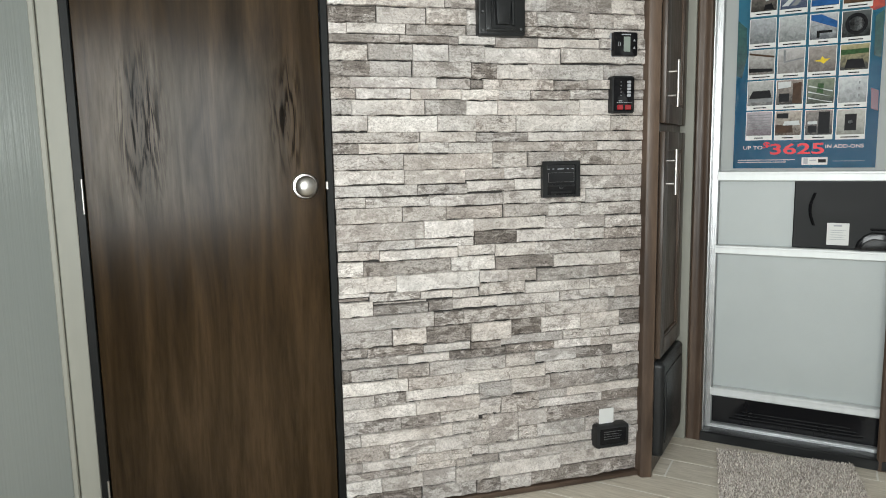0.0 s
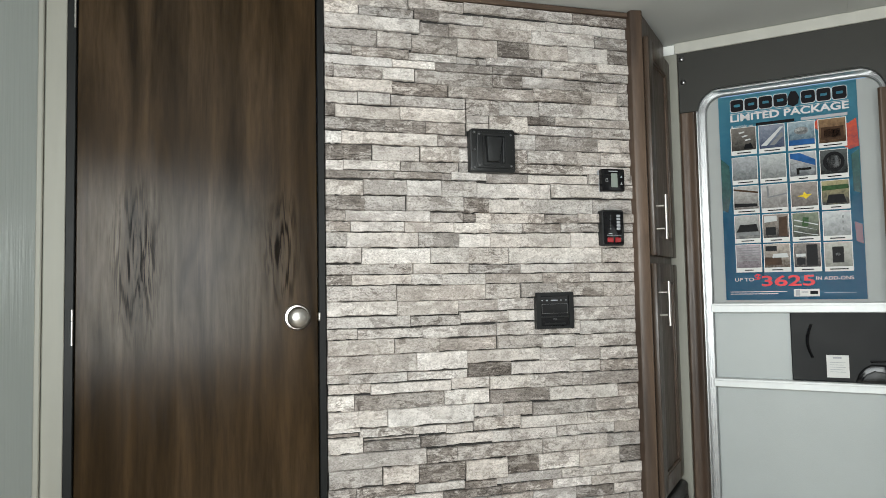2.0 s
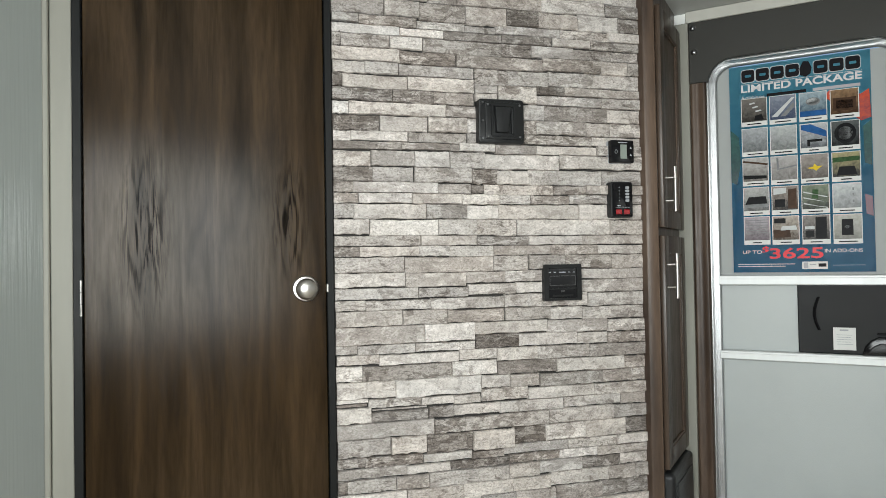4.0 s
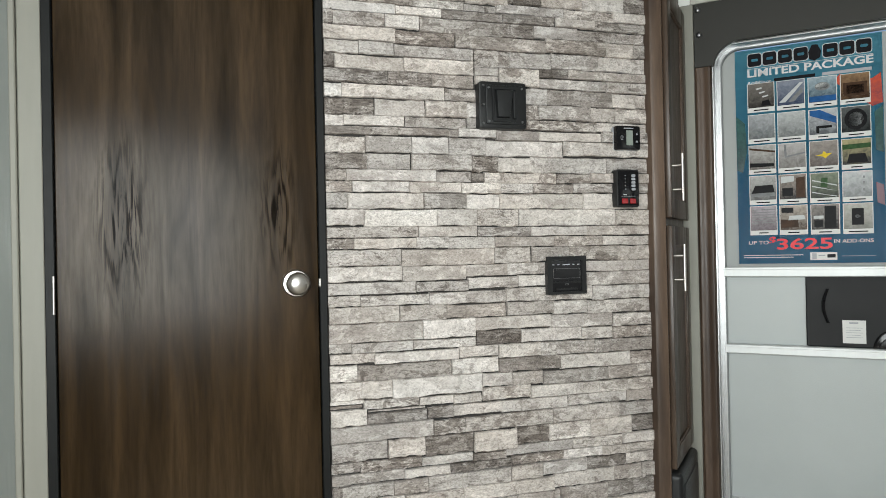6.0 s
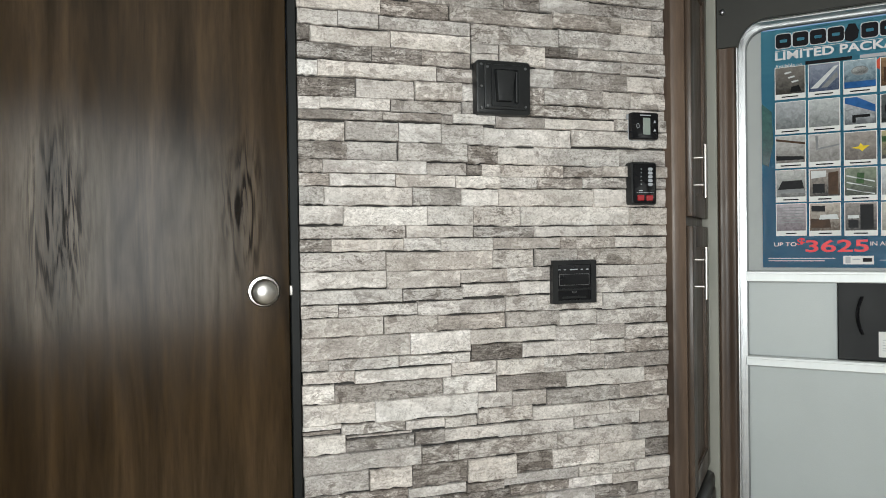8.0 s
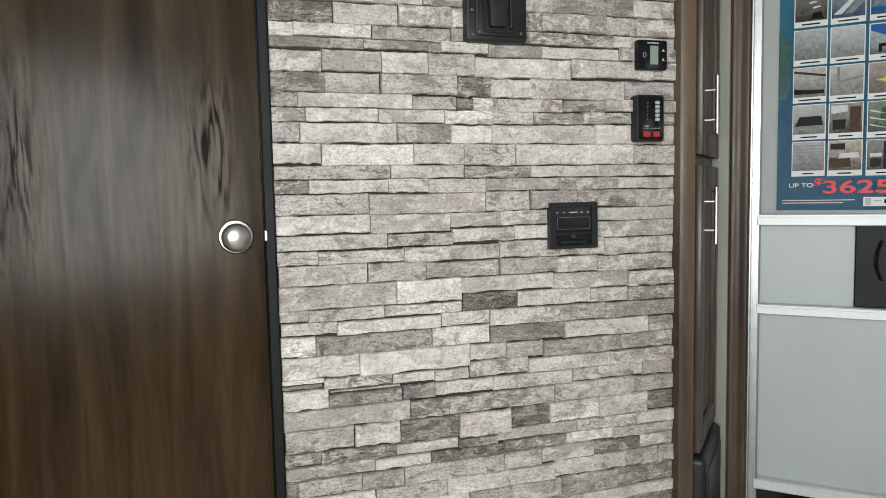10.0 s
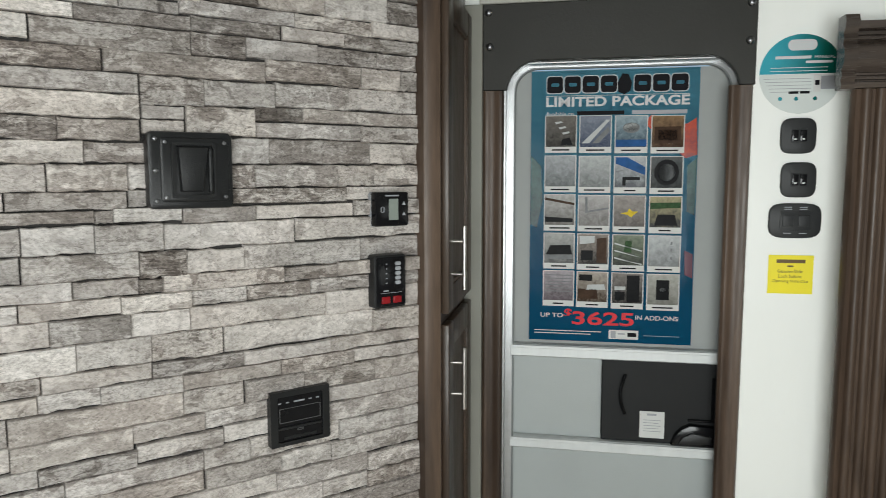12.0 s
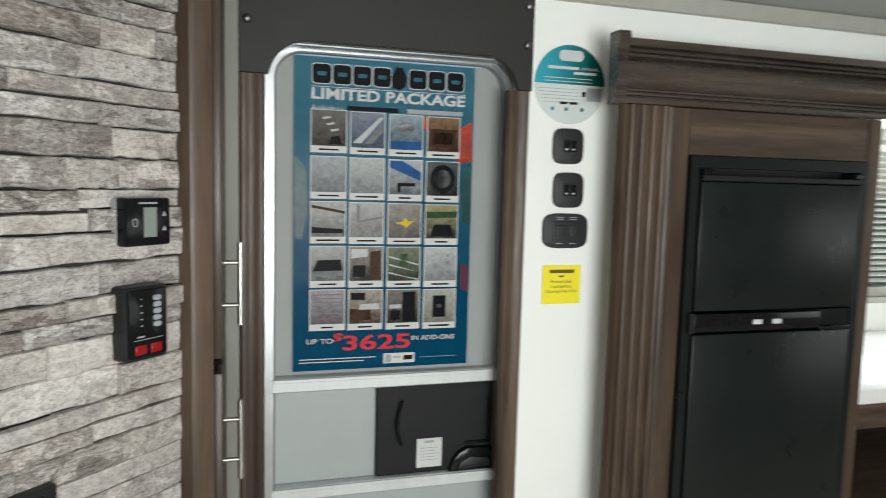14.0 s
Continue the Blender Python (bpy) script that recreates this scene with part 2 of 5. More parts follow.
def blend_material(name, a, c, axis, rough=0.4, lo=0.35, hi=0.65, mottled=0.5, scale=14, spec=0.5, coat=0.0):
    """A print that runs from one colour to another along an axis of the object, with mottling."""
    m = bpy.data.materials.new(name)
    m.use_nodes = True
    nt = m.node_tree
    b = nt.nodes["Principled BSDF"]
    b.inputs["Roughness"].default_value, b.inputs["Specular IOR Level"].default_value, b.inputs["Coat Weight"].default_value = rough, spec, coat
    b.inputs["Coat Roughness"].default_value = 0.12
    tc = nt.nodes.new("ShaderNodeTexCoord")
    sep = nt.nodes.new("ShaderNodeSeparateXYZ")
    nt.links.new(tc.outputs["Object"], sep.inputs[0])
    nz = node(nt, "ShaderNodeTexNoise", Scale=scale, Detail=6.0, Roughness=0.6, Distortion=0.8)
    nt.links.new(tc.outputs["Object"], nz.inputs["Vector"])
    ma = node(nt, "ShaderNodeMath")
    ma.operation = "MULTIPLY_ADD"
    ma.inputs[1].default_value = mottled
    nt.links.new(nz.outputs[0], ma.inputs[0])
    nt.links.new(sep.outputs["XYZ".index(axis)], ma.inputs[2])
    rp = nt.nodes.new("ShaderNodeValToRGB")
    rp.color_ramp.elements[0].position, rp.color_ramp.elements[1].position = 0.0, 1.0
    rp.color_ramp.elements[0].color, rp.color_ramp.elements[1].color = (*a, 1), (*c, 1)
    mr = node(nt, "ShaderNodeMapRange")
    mr.inputs[1].default_value, mr.inputs[2].default_value = lo + mottled / 2, hi + mottled / 2
    nt.links.new(ma.outputs[0], mr.inputs[0])
    nt.links.new(mr.outputs[0], rp.inputs[0])
    nt.links.new(rp.outputs[0], b.inputs["Base Color"])
    if coat:
        # creases in the laminate
        mp = node(nt, "ShaderNodeMapping", Scale=(11, 11, 3), Rotation=(0, 0.3, 0))
        nt.links.new(tc.outputs["Object"], mp.inputs[0])
        crease = node(nt, "ShaderNodeTexNoise", Scale=1.0, Detail=2.0, Distortion=1.2)
        nt.links.new(mp.outputs[0], crease.inputs["Vector"])
        bp = node(nt, "ShaderNodeBump", Strength=0.35, Distance=0.012)
        nt.links.new(crease.outputs[0], bp.inputs["Height"])
        nt.links.new(bp.outputs[0], b.inputs["Coat Normal"])
    return m


M_STONE = stone_material()
# joint colour, darkened to draw the shadow lines under the stones as well
M_JOINT_SHADOW = material("stone_joint_shadow", 0.9, color=(0.03375, 0.03105, 0.0288), vary=0.3, bump=0.3)
M_DOOR = wood("walnut_door", (0.01216, 0.00722, 0.003192), (0.04712, 0.02827, 0.01307), 0.22, "z", 0.125, 0.74, figure=True)
M_TRIM = wood("walnut_trim", (0.034, 0.0215, 0.0150), (0.118, 0.079, 0.056), 0.38, spec=0.3)
M_TRIM_X = wood("walnut_trim_level", (0.046, 0.031, 0.0225), (0.125, 0.086, 0.063), 0.38, "x", 0.3)
M_CAB = wood("cabinet_wood", (0.0468, 0.0312, 0.02184), (0.078, 0.05382, 0.039), 0.33, spec=0.3)
M_FASCIA = wood("fascia_wood", (0.028, 0.021, 0.017), (0.095, 0.074, 0.062), 0.24, "x", 0.55)
M_WHITE = material("white_wall_panel", 0.34, color=(0.91, 0.915, 0.88), vary=0.02, scale=(3, 3, 1), bump=0.12, bscale=(90, 90, 30))
# unseen closing walls; beige kept dark to lower the bounced fill light
M_ROOM = material("beige_wall_panel", 0.5, color=(0.30, 0.27, 0.235), vary=0.05, scale=(3, 3, 1), bump=0.12, bscale=(90, 90, 30))
# white ceiling greyed in its colour, so that less light fills from above
M_CEIL = material("dimmed_white_ceiling", 0.5, color=(0.4129, 0.4198, 0.406), vary=0.03, scale=(3, 3, 3), bump=0.1)
M_LEFT = material("pale_gloss_panel", 0.16, color=(0.205, 0.22, 0.208), vary=0.05, scale=(2, 2, 0.6), bump=0.35, bscale=(150, 150, 4))
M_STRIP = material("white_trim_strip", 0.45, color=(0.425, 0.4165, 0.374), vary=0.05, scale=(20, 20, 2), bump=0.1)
# shaded copy of the white trim: the dimness is put into its colour
M_STRIP_DIM = material("white_trim_dimmed", 0.5, color=(0.25, 0.245, 0.212), vary=0.06, scale=(20, 20, 2), bump=0.1, spec=0.3)
M_BLACK = material("black_plastic", 0.36, spec=0.3, color=(0.013, 0.0135, 0.014), vary=0.2, bump=0.25, bscale=(500, 500, 500))
M_SWITCH = material("charcoal_switch_plastic", 0.45, spec=0.3, color=(0.026, 0.027, 0.028), vary=0.1, bump=0.2, bscale=(500, 500, 500))
M_GLOSS = material("gloss_black", 0.14, color=(0.007, 0.007, 0.008), vary=0.1, spec=0.25)
M_JAMB = material("black_jamb_rubber", 0.5, color=(0.005, 0.0055, 0.0055), vary=0.2, spec=0.2)
M_CHAR = material("charcoal_vinyl_panel", 0.5, color=(0.030, 0.029, 0.0255), vary=0.06, spec=0.25, bump=0.15, bscale=(160, 160, 160))
# aluminium twice: frame darkened against glare, bars paled to look brightly lit
M_ALU = material("brushed_aluminium", 0.36, 0.9, (0.40, 0.405, 0.41), 0.08, (4, 4, 40))
M_ALU_BRIGHT = material("aluminium_bar_brightened", 0.5, 0.25, (0.62, 0.635, 0.63), 0.06, (30, 4, 4), spec=0.4)
M_STRIPGREY = material("grey_gasket", 0.6, color=(0.16, 0.17, 0.17), vary=0.1)
M_NICKEL = material("satin_nickel", 0.34, 1.0, (0.44, 0.42, 0.395), 0.05, (30, 30, 30))
M_STEEL = material("dark_steel_screw", 0.3, 1.0, (0.25, 0.25, 0.26), 0.1)
M_GREY = material("pale_grey_door_skin", 0.45, color=(0.3843, 0.41, 0.4058), vary=0.04, scale=(4, 4, 4), bump=0.15, bscale=(300, 300, 300))
M_SCREEN = material("grey_mesh_panel", 0.55, color=(0.3431, 0.3577, 0.3504), vary=0.05, scale=(5, 5, 5), bump=0.5, bscale=(900, 900, 900))
M_BOX = material("black_textured_plastic", 0.5, color=(0.0095, 0.010, 0.0105), spec=0.25, vary=0.1, bump=0.4, bscale=(700, 700, 700))
M_PAPER = material("white_paper", 0.6, color=(0.608, 0.608, 0.5928), spec=0.1, vary=0.03)
M_INK = material("black_ink", 0.5, color=(0.012, 0.012, 0.014), spec=0.04, vary=0.1)
M_INKDIM = material("dim_grey_ink", 0.5, color=(0.10, 0.10, 0.10), vary=0.1)
M_INKPALE = material("pale_grey_ink", 0.4, color=(0.495, 0.525, 0.5475), spec=0.2, vary=0.05)
M_INKGREY = material("grey_ink", 0.5, color=(0.30, 0.31, 0.33), vary=0.1)
M_YELLOW = material("yellow_card", 0.55, color=(0.9, 0.765, 0.018), vary=0.02)
M_REDSW = material("red_rocker", 0.25, color=(0.25, 0.006, 0.010), vary=0.1)
M_LCD = material("lcd_window", 0.3, color=(0.21, 0.24, 0.2137), vary=0.04)
M_WHITEINK = material("white_print", 0.5, color=(0.585, 0.5928, 0.6006), spec=0.2, vary=0.03)
M_REDINK = material("red_print", 0.4, color=(0.527, 0.0136, 0.0255), spec=0.2, vary=0.06)
M_TEAL = blend_material("teal_sticker", (0.03, 0.36, 0.46), (0.003, 0.085, 0.065), "X", 0.15, -0.07, 0.05, 0.05, 12, coat=0.3)
M_POSTER = blend_material("blue_poster_print", (0.0015, 0.105, 0.2175), (0.0975, 0.315, 0.42), "Z", 0.3, -0.15, 0.42, 0.3, 9, spec=0.05, coat=0.10)
M_FRIDGE = material("black_fridge_panel", 0.30, color=(0.0085, 0.0115, 0.0110), spec=0.26, vary=0.08, bump=0.15, bscale=(260, 260, 260))
M_MAT = material("shag_mat", 0.95, color=(0.2925, 0.2584, 0.2291), vary=0.45, scale=(220, 220, 220), bump=0.6, bscale=(400, 400, 400))
M_TILE = wood("wood_look_tile", (0.5171, 0.4644, 0.383), (0.6703, 0.6081, 0.5219), 0.45, "x", 0.4)
M_GROUT = material("pale_grout", 0.85, color=(0.6912, 0.6653, 0.6221), vary=0.05, bump=0.3)
M_COUNTER = material("white_countertop", 0.25, color=(0.80, 0.80, 0.78), vary=0.03)
M_BLIND = material("white_blind", 0.5, color=(0.78, 0.78, 0.76), vary=0.02)
M_GRASS = material("grass", 0.9, color=(0.07, 0.11, 0.03), vary=0.4, scale=(3, 3, 3), bump=0.6)

# ---- mesh tools ----


def box(bm, x0, x1, y0, y1, z0, z1, bevel=0.0, seg=1):
    made = bmesh.ops.create_cube(bm, size=1.0)["verts"]
    for v in made:
        v.co = Vector((x0 + (v.co.x + 0.5) * (x1 - x0), y0 + (v.co.y + 0.5) * (y1 - y0), z0 + (v.co.z + 0.5) * (z1 - z0)))
    if bevel:
        edges = list({e for v in made for e in v.link_edges})
        bmesh.ops.bevel(bm, geom=edges, offset=bevel, segments=seg, affect="EDGES", profile=0.5)
    return bm


def boxes(*rows, bevel=0.0, seg=1):
    bm = bmesh.new()
    for r in rows:
        box(bm, *r, bevel=bevel, seg=seg)
    return bm


def rounded(x0, x1, z0, z1, r, steps=6):
    """Corner points of a rectangle with round corners, in x and z."""
    pts = []
    for cx, cz, a0 in ((x1 - r, z1 - r, 0), (x0 + r, z1 - r, 90), (x0 + r, z0 + r, 180), (x1 - r, z0 + r, 270)):
        for k in range(steps + 1):
            a = radians(a0 + 90 * k / steps)
            pts.append((cx + r * math.cos(a), cz + r * math.sin(a)))
    return pts


def arched(x0, x1, z0, z1, r, steps=10):
    """A rectangle whose two upper corners are round."""
    pts = [(x0, z0), (x1, z0)]
    for cx, a0 in ((x1 - r, 0), (x0 + r, 90)):
        for k in range(steps + 1):
            a = radians(a0 + 90 * k / steps)
            pts.append((cx + r * math.cos(a), z1 - r + r * math.sin(a)))
    return pts


def slab(pts, y0, y1, bevel=0.0, seg=2):
    """An outline in x and z given a thickness from y0 (front) to y1 (back)."""
    bm = bmesh.new()
    front = [bm.verts.new((x, y0, z)) for x, z in pts]
    back = [bm.verts.new((x, y1, z)) for x, z in pts]
    f = bm.faces.new(front)
    bm.faces.new(list(reversed(back)))
    n = len(pts)
    for k in range(n):
        bm.faces.new((front[k], back[k], back[(k + 1) % n], front[(k + 1) % n]))
    bmesh.ops.recalc_face_normals(bm, faces=bm.faces)
    if bevel:
        bmesh.ops.bevel(bm, geom=list(f.edges), offset=bevel, segments=seg, affect="EDGES", profile=0.5)
    return bm


def ring(outer, inner, y0, y1):
    """A frame between two outlines of the same number of points."""
    bm = bmesh.new()
    loops = [[bm.verts.new((x, y, z)) for x, z in pts] for pts, y in ((outer, y0), (inner, y0), (inner, y1), (outer, y1))]
    n = len(outer)
    for a in range(4):
        p, q = loops[a], loops[(a + 1) % 4]
        for k in range(n):
            bm.faces.new((p[k], p[(k + 1) % n], q[(k + 1) % n], q[k]))
    bmesh.ops.recalc_face_normals(bm, faces=bm.faces)
    return bm


def sweep(profile, x0, x1):
    """A moulding: a profile of (y, z) points run from x0 to x1, closed at both ends."""
    bm = bmesh.new()
    a, c = [[bm.verts.new((x, y, z)) for y, z in profile] for x in (x0, x1)]
    bm.faces.new(a)
    bm.faces.new(list(reversed(c)))
    for k in range(len(profile)):
        j = (k + 1) % len(profile)
        bm.faces.new((a[k], a[j], c[j], c[k]))
    bmesh.ops.recalc_face_normals(bm, faces=bm.faces)
    return bm


def upright(profile, z0, z1):
    """A post: an outline of (x, y) points run from z0 to z1."""
    bm = bmesh.new()
    a, c = [[bm.verts.new((x, y, z)) for x, y in profile] for z in (z0, z1)]
    bm.faces.new(a)
    bm.faces.new(list(reversed(c)))
    for k in range(len(profile)):
        j = (k + 1) % len(profile)
        bm.faces.new((a[k], a[j], c[j], c[k]))
    bmesh.ops.recalc_face_normals(bm, faces=bm.faces)
    return bm


def turned(profile, steps=28):
    """A body of revolution round the y axis: profile of (radius, y)."""
    bm = bmesh.new()
    rings = []
    for r, y in profile:
        rings.append([bm.verts.new((r * math.cos(2 * math.pi * k / steps), y, r * math.sin(2 * math.pi * k / steps))) for k in range(steps)])
    for p, q in zip(rings, rings[1:]):
        for k in range(steps):
            bm.faces.new((p[k], p[(k + 1) % steps], q[(k + 1) % steps], q[k]))
    bm.faces.new(rings[0])
    bm.faces.new(list(reversed(rings[-1])))
    bmesh.ops.recalc_face_normals(bm, faces=bm.faces)
    return bm


def rod(bm, a, c, r, steps=10):
    a, c = Vector(a), Vector(c)
    m = Matrix.Translation((a + c) / 2) @ (c - a).to_track_quat("Z", "Y").to_matrix().to_4x4()
    bmesh.ops.create_cone(bm, cap_ends=True, segments=steps, radius1=r, radius2=r, depth=(c - a).length, matrix=m)
    return bm


def smooth(me, angle=40):
    for p in me.polygons:
        p.use_smooth = True
    me.set_sharp_from_angle(angle=radians(angle))


def mesh_of(name, bm, mat, soft=True):
    me = bpy.data.meshes.new(name)
    bm.to_mesh(me)
    bm.free()
    me.materials.append(mat)
    if soft:
        smooth(me)
    return me


def part(name, bm, mat, parent, label=""):
    ob = new(name, mesh_of(name, bm, mat))
    ob.parent = parent
    return tagged(ob, label) if label else ob


def thing(name, m, label, category, group="", kind=""):
    ob = new(name)
    ob.empty_display_size = 0.1
    ob.matrix_world = m
    return tagged(ob, label, category, group, kind)


def solid(name, bm, mat, m, label, category, kind="structure", group=""):
    ob = new(name, mesh_of(name, bm, mat))
    ob.matrix_world = m
    return tagged(ob, label, category, group, kind)


def lettering(body, x, z, width, height, mat, parent, y=0.0, bold=0.0):
    """Flat raised lettering, fitted to a width and a height, standing in the x-z plane and facing -y."""
    cu = bpy.data.curves.new("letter", "FONT")
    cu.body, cu.size, cu.extrude, cu.offset = body, 1.0, 0.0, bold
    tmp = new("letter", cu)
    bpy.context.view_layer.update()
    me = bpy.data.meshes.new_from_object(tmp.evaluated_get(bpy.context.evaluated_depsgraph_get()))
    bpy.data.objects.remove(tmp)
    co = [v.co.copy() for v in me.vertices]
    x0, x1 = min(c.x for c in co), max(c.x for c in co)
    y0, y1 = min(c.y for c in co), max(c.y for c in co)
    for v in me.vertices:
        v.co = Vector((x + (v.co.x - x0) / (x1 - x0) * width, y, z + (v.co.y - y0) / (y1 - y0) * height))
    bm = bmesh.new()
    bm.from_mesh(me)
    bpy.data.meshes.remove(me)
    left, groups = set(bm.verts), []
    while left:      # join what touches, then what stands above one another (dots, bars) into one letter
        todo, isle = [left.pop()], []
        while todo:
            v = todo.pop()
            isle.append(v)
            for e in v.link_edges:
                w = e.other_vert(v)
                if w in left:
                    left.remove(w)
                    todo.append(w)
        a, c = min(v.co.x for v in isle), max(v.co.x for v in isle)
        for g in groups:
            if min(c, g[1]) - max(a, g[0]) > 0.5 * min(c - a, g[1] - g[0]):
                g[0], g[1] = min(a, g[0]), max(c, g[1])
                g[2].extend(isle)
                break
        else:
            groups.append([a, c, isle])
    for a, c, isle in sorted(groups, key=lambda g: g[0]):
        keep = set(isle)
        piece = bm.copy()
        bm.verts.index_update()
        gone = [v.index for v in bm.verts if v not in keep]
        piece.verts.ensure_lookup_table()
        bmesh.ops.delete(piece, geom=[piece.verts[k] for k in gone], context="VERTS")
        part("letter", piece, mat, parent)
    bm.free()


# ---- the shell ----
LEFT_X, STONE_L, STONE_R = -1.151, -0.428, 0.549
JAMB_L, DOOR_L, DOOR_R = -1.087, -1.064, -0.450

floor_base = solid("floor", boxes((W_LEFT - 0.05, W_FAR + 0.05, W_BACK - 0.05, 1.55, -0.06, -0.0012)), M_GROUT, CURB, "pale wood-look plank floor with light grout", "floor")
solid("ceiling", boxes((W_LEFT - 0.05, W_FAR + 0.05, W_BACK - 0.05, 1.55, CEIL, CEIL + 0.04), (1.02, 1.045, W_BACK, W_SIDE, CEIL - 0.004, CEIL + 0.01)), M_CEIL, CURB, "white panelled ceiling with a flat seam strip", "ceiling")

# the angled wall with the bathroom door and the stone
wall_stone = solid("wall_stone", boxes((DOOR_R + 0.024, STONE_R + 0.02, 0.012, 0.06, 0, CEIL), (LEFT_X - 0.02, JAMB_L, 0.012, 0.06, 0, CEIL),
                                       (JAMB_L, DOOR_R + 0.024, 0.012, 0.06, 1.93, CEIL)), M_JOINT_SHADOW, Matrix(), "grey accent panel printed with ledge stone, built in relief", "wall")
solid("wall_left", boxes((W_LEFT - 0.05, W_LEFT, W_BACK, W_LEFT + 0.005, 0, CEIL)), M_LEFT, CURB, "glossy pale wall panel with fine vertical ripples", "wall")
# side wall with the entry opening and the slide-out opening
OU0, OU1, OTOP = 0.530, 1.130, 1.772
solid("wall_side", boxes((0.0, OU0, W_SIDE, W_SIDE + 0.05, 0, CEIL), (OU1, 1.42, W_SIDE, W_SIDE + 0.05, 0, CEIL), (OU0, OU1, W_SIDE, W_SIDE + 0.05, OTOP, CEIL),
                         (1.42, 4.34, W_SIDE, W_SIDE + 0.05, 1.79, CEIL), (4.34, W_FAR, W_SIDE, W_SIDE + 0.05, 0, CEIL)), M_WHITE, CURB, "plain white side wall", "wall")
solid("wall_slide", boxes((1.425, 1.46, 0.787, 1.50, 0, 1.79), (4.30, 4.335, 0.787, 1.50, 0, 1.79), (1.46, 2.6, 1.45, 1.50, 0, 1.74), (4.15, 4.30, 1.45, 1.50, 0, 1.74),
                          (2.6, 4.15, 1.45, 1.50, 0, 1.08), (2.6, 4.15, 1.45, 1.50, 1.68, 1.74), (1.46, 4.30, 0.787, 1.50, 1.74, 1.79)), M_WHITE, SLIDE, "white inner walls of the slide-out", "wall")
# rear and end walls are out of view, added to close the room
solid("wall_back", boxes((W_LEFT - 0.05, 0.25, W_BACK - 0.05, W_BACK, 0, CEIL), (1.65, W_FAR, W_BACK - 0.05, W_BACK, 0, CEIL),
                         (0.25, 1.65, W_BACK - 0.05, W_BACK, 0, 0.49), (0.25, 1.65, W_BACK - 0.05, W_BACK, 1.75, CEIL)), M_ROOM, CURB, "unseen beige rear wall with a wide window", "wall")
solid("wall_far", boxes((W_FAR, W_FAR + 0.05, W_BACK, -1.8, 0, CEIL), (W_FAR, W_FAR + 0.05, -0.2, 1.5, 0, CEIL),
                        (W_FAR, W_FAR + 0.05, -1.8, -0.2, 0, 0.85), (W_FAR, W_FAR + 0.05, -1.8, -0.2, 1.75, CEIL)), M_ROOM, CURB, "unseen beige end wall with an added window", "wall")
solid("ground", boxes((-400, 400, -400, 400, -0.75, -0.7)), M_GRASS, Matrix(), "mown grass outside", "ground")

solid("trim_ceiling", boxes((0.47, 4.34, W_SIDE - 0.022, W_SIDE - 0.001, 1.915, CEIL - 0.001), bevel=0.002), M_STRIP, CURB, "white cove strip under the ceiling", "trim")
solid("trim_stone_top", boxes((STONE_L, STONE_R, -0.012, 0.011, CEIL - 0.018, CEIL - 0.001), bevel=0.003), M_TRIM_X, Matrix(), "dark wood strip along the top of the stone", "trim")
solid("baseboard", boxes((STONE_L, STONE_R, -0.012, 0.011, 0.0, 0.018), bevel=0.003), M_TRIM_X, Matrix(), "low dark wood strip along the floor", "baseboard")
solid("trim_post", upright([(STONE_R - 0.002, 0.011), (STONE_R - 0.002, -0.026), (STONE_R + 0.004, -0.032), (STONE_R + 0.034, -0.036), (STONE_R + 0.04, -0.03), (STONE_R + 0.04, 0.011)], 0, CEIL - 0.001),
      M_TRIM, Matrix(), "dark stained wooden corner post", "post")
solid("trim_left", boxes((LEFT_X + 0.012, JAMB_L, 0.0, 0.011, 0, CEIL - 0.001), bevel=0.003), M_STRIP_DIM, Matrix(), "off-white flat strip beside the door frame", "trim")
solid("trim_left_cover", boxes((LEFT_X - 0.004, LEFT_X + 0.011, -0.006, 0.011, 0, CEIL - 0.001), bevel=0.003), M_STRIP_DIM, Matrix(), "narrow off-white corner strip", "trim")


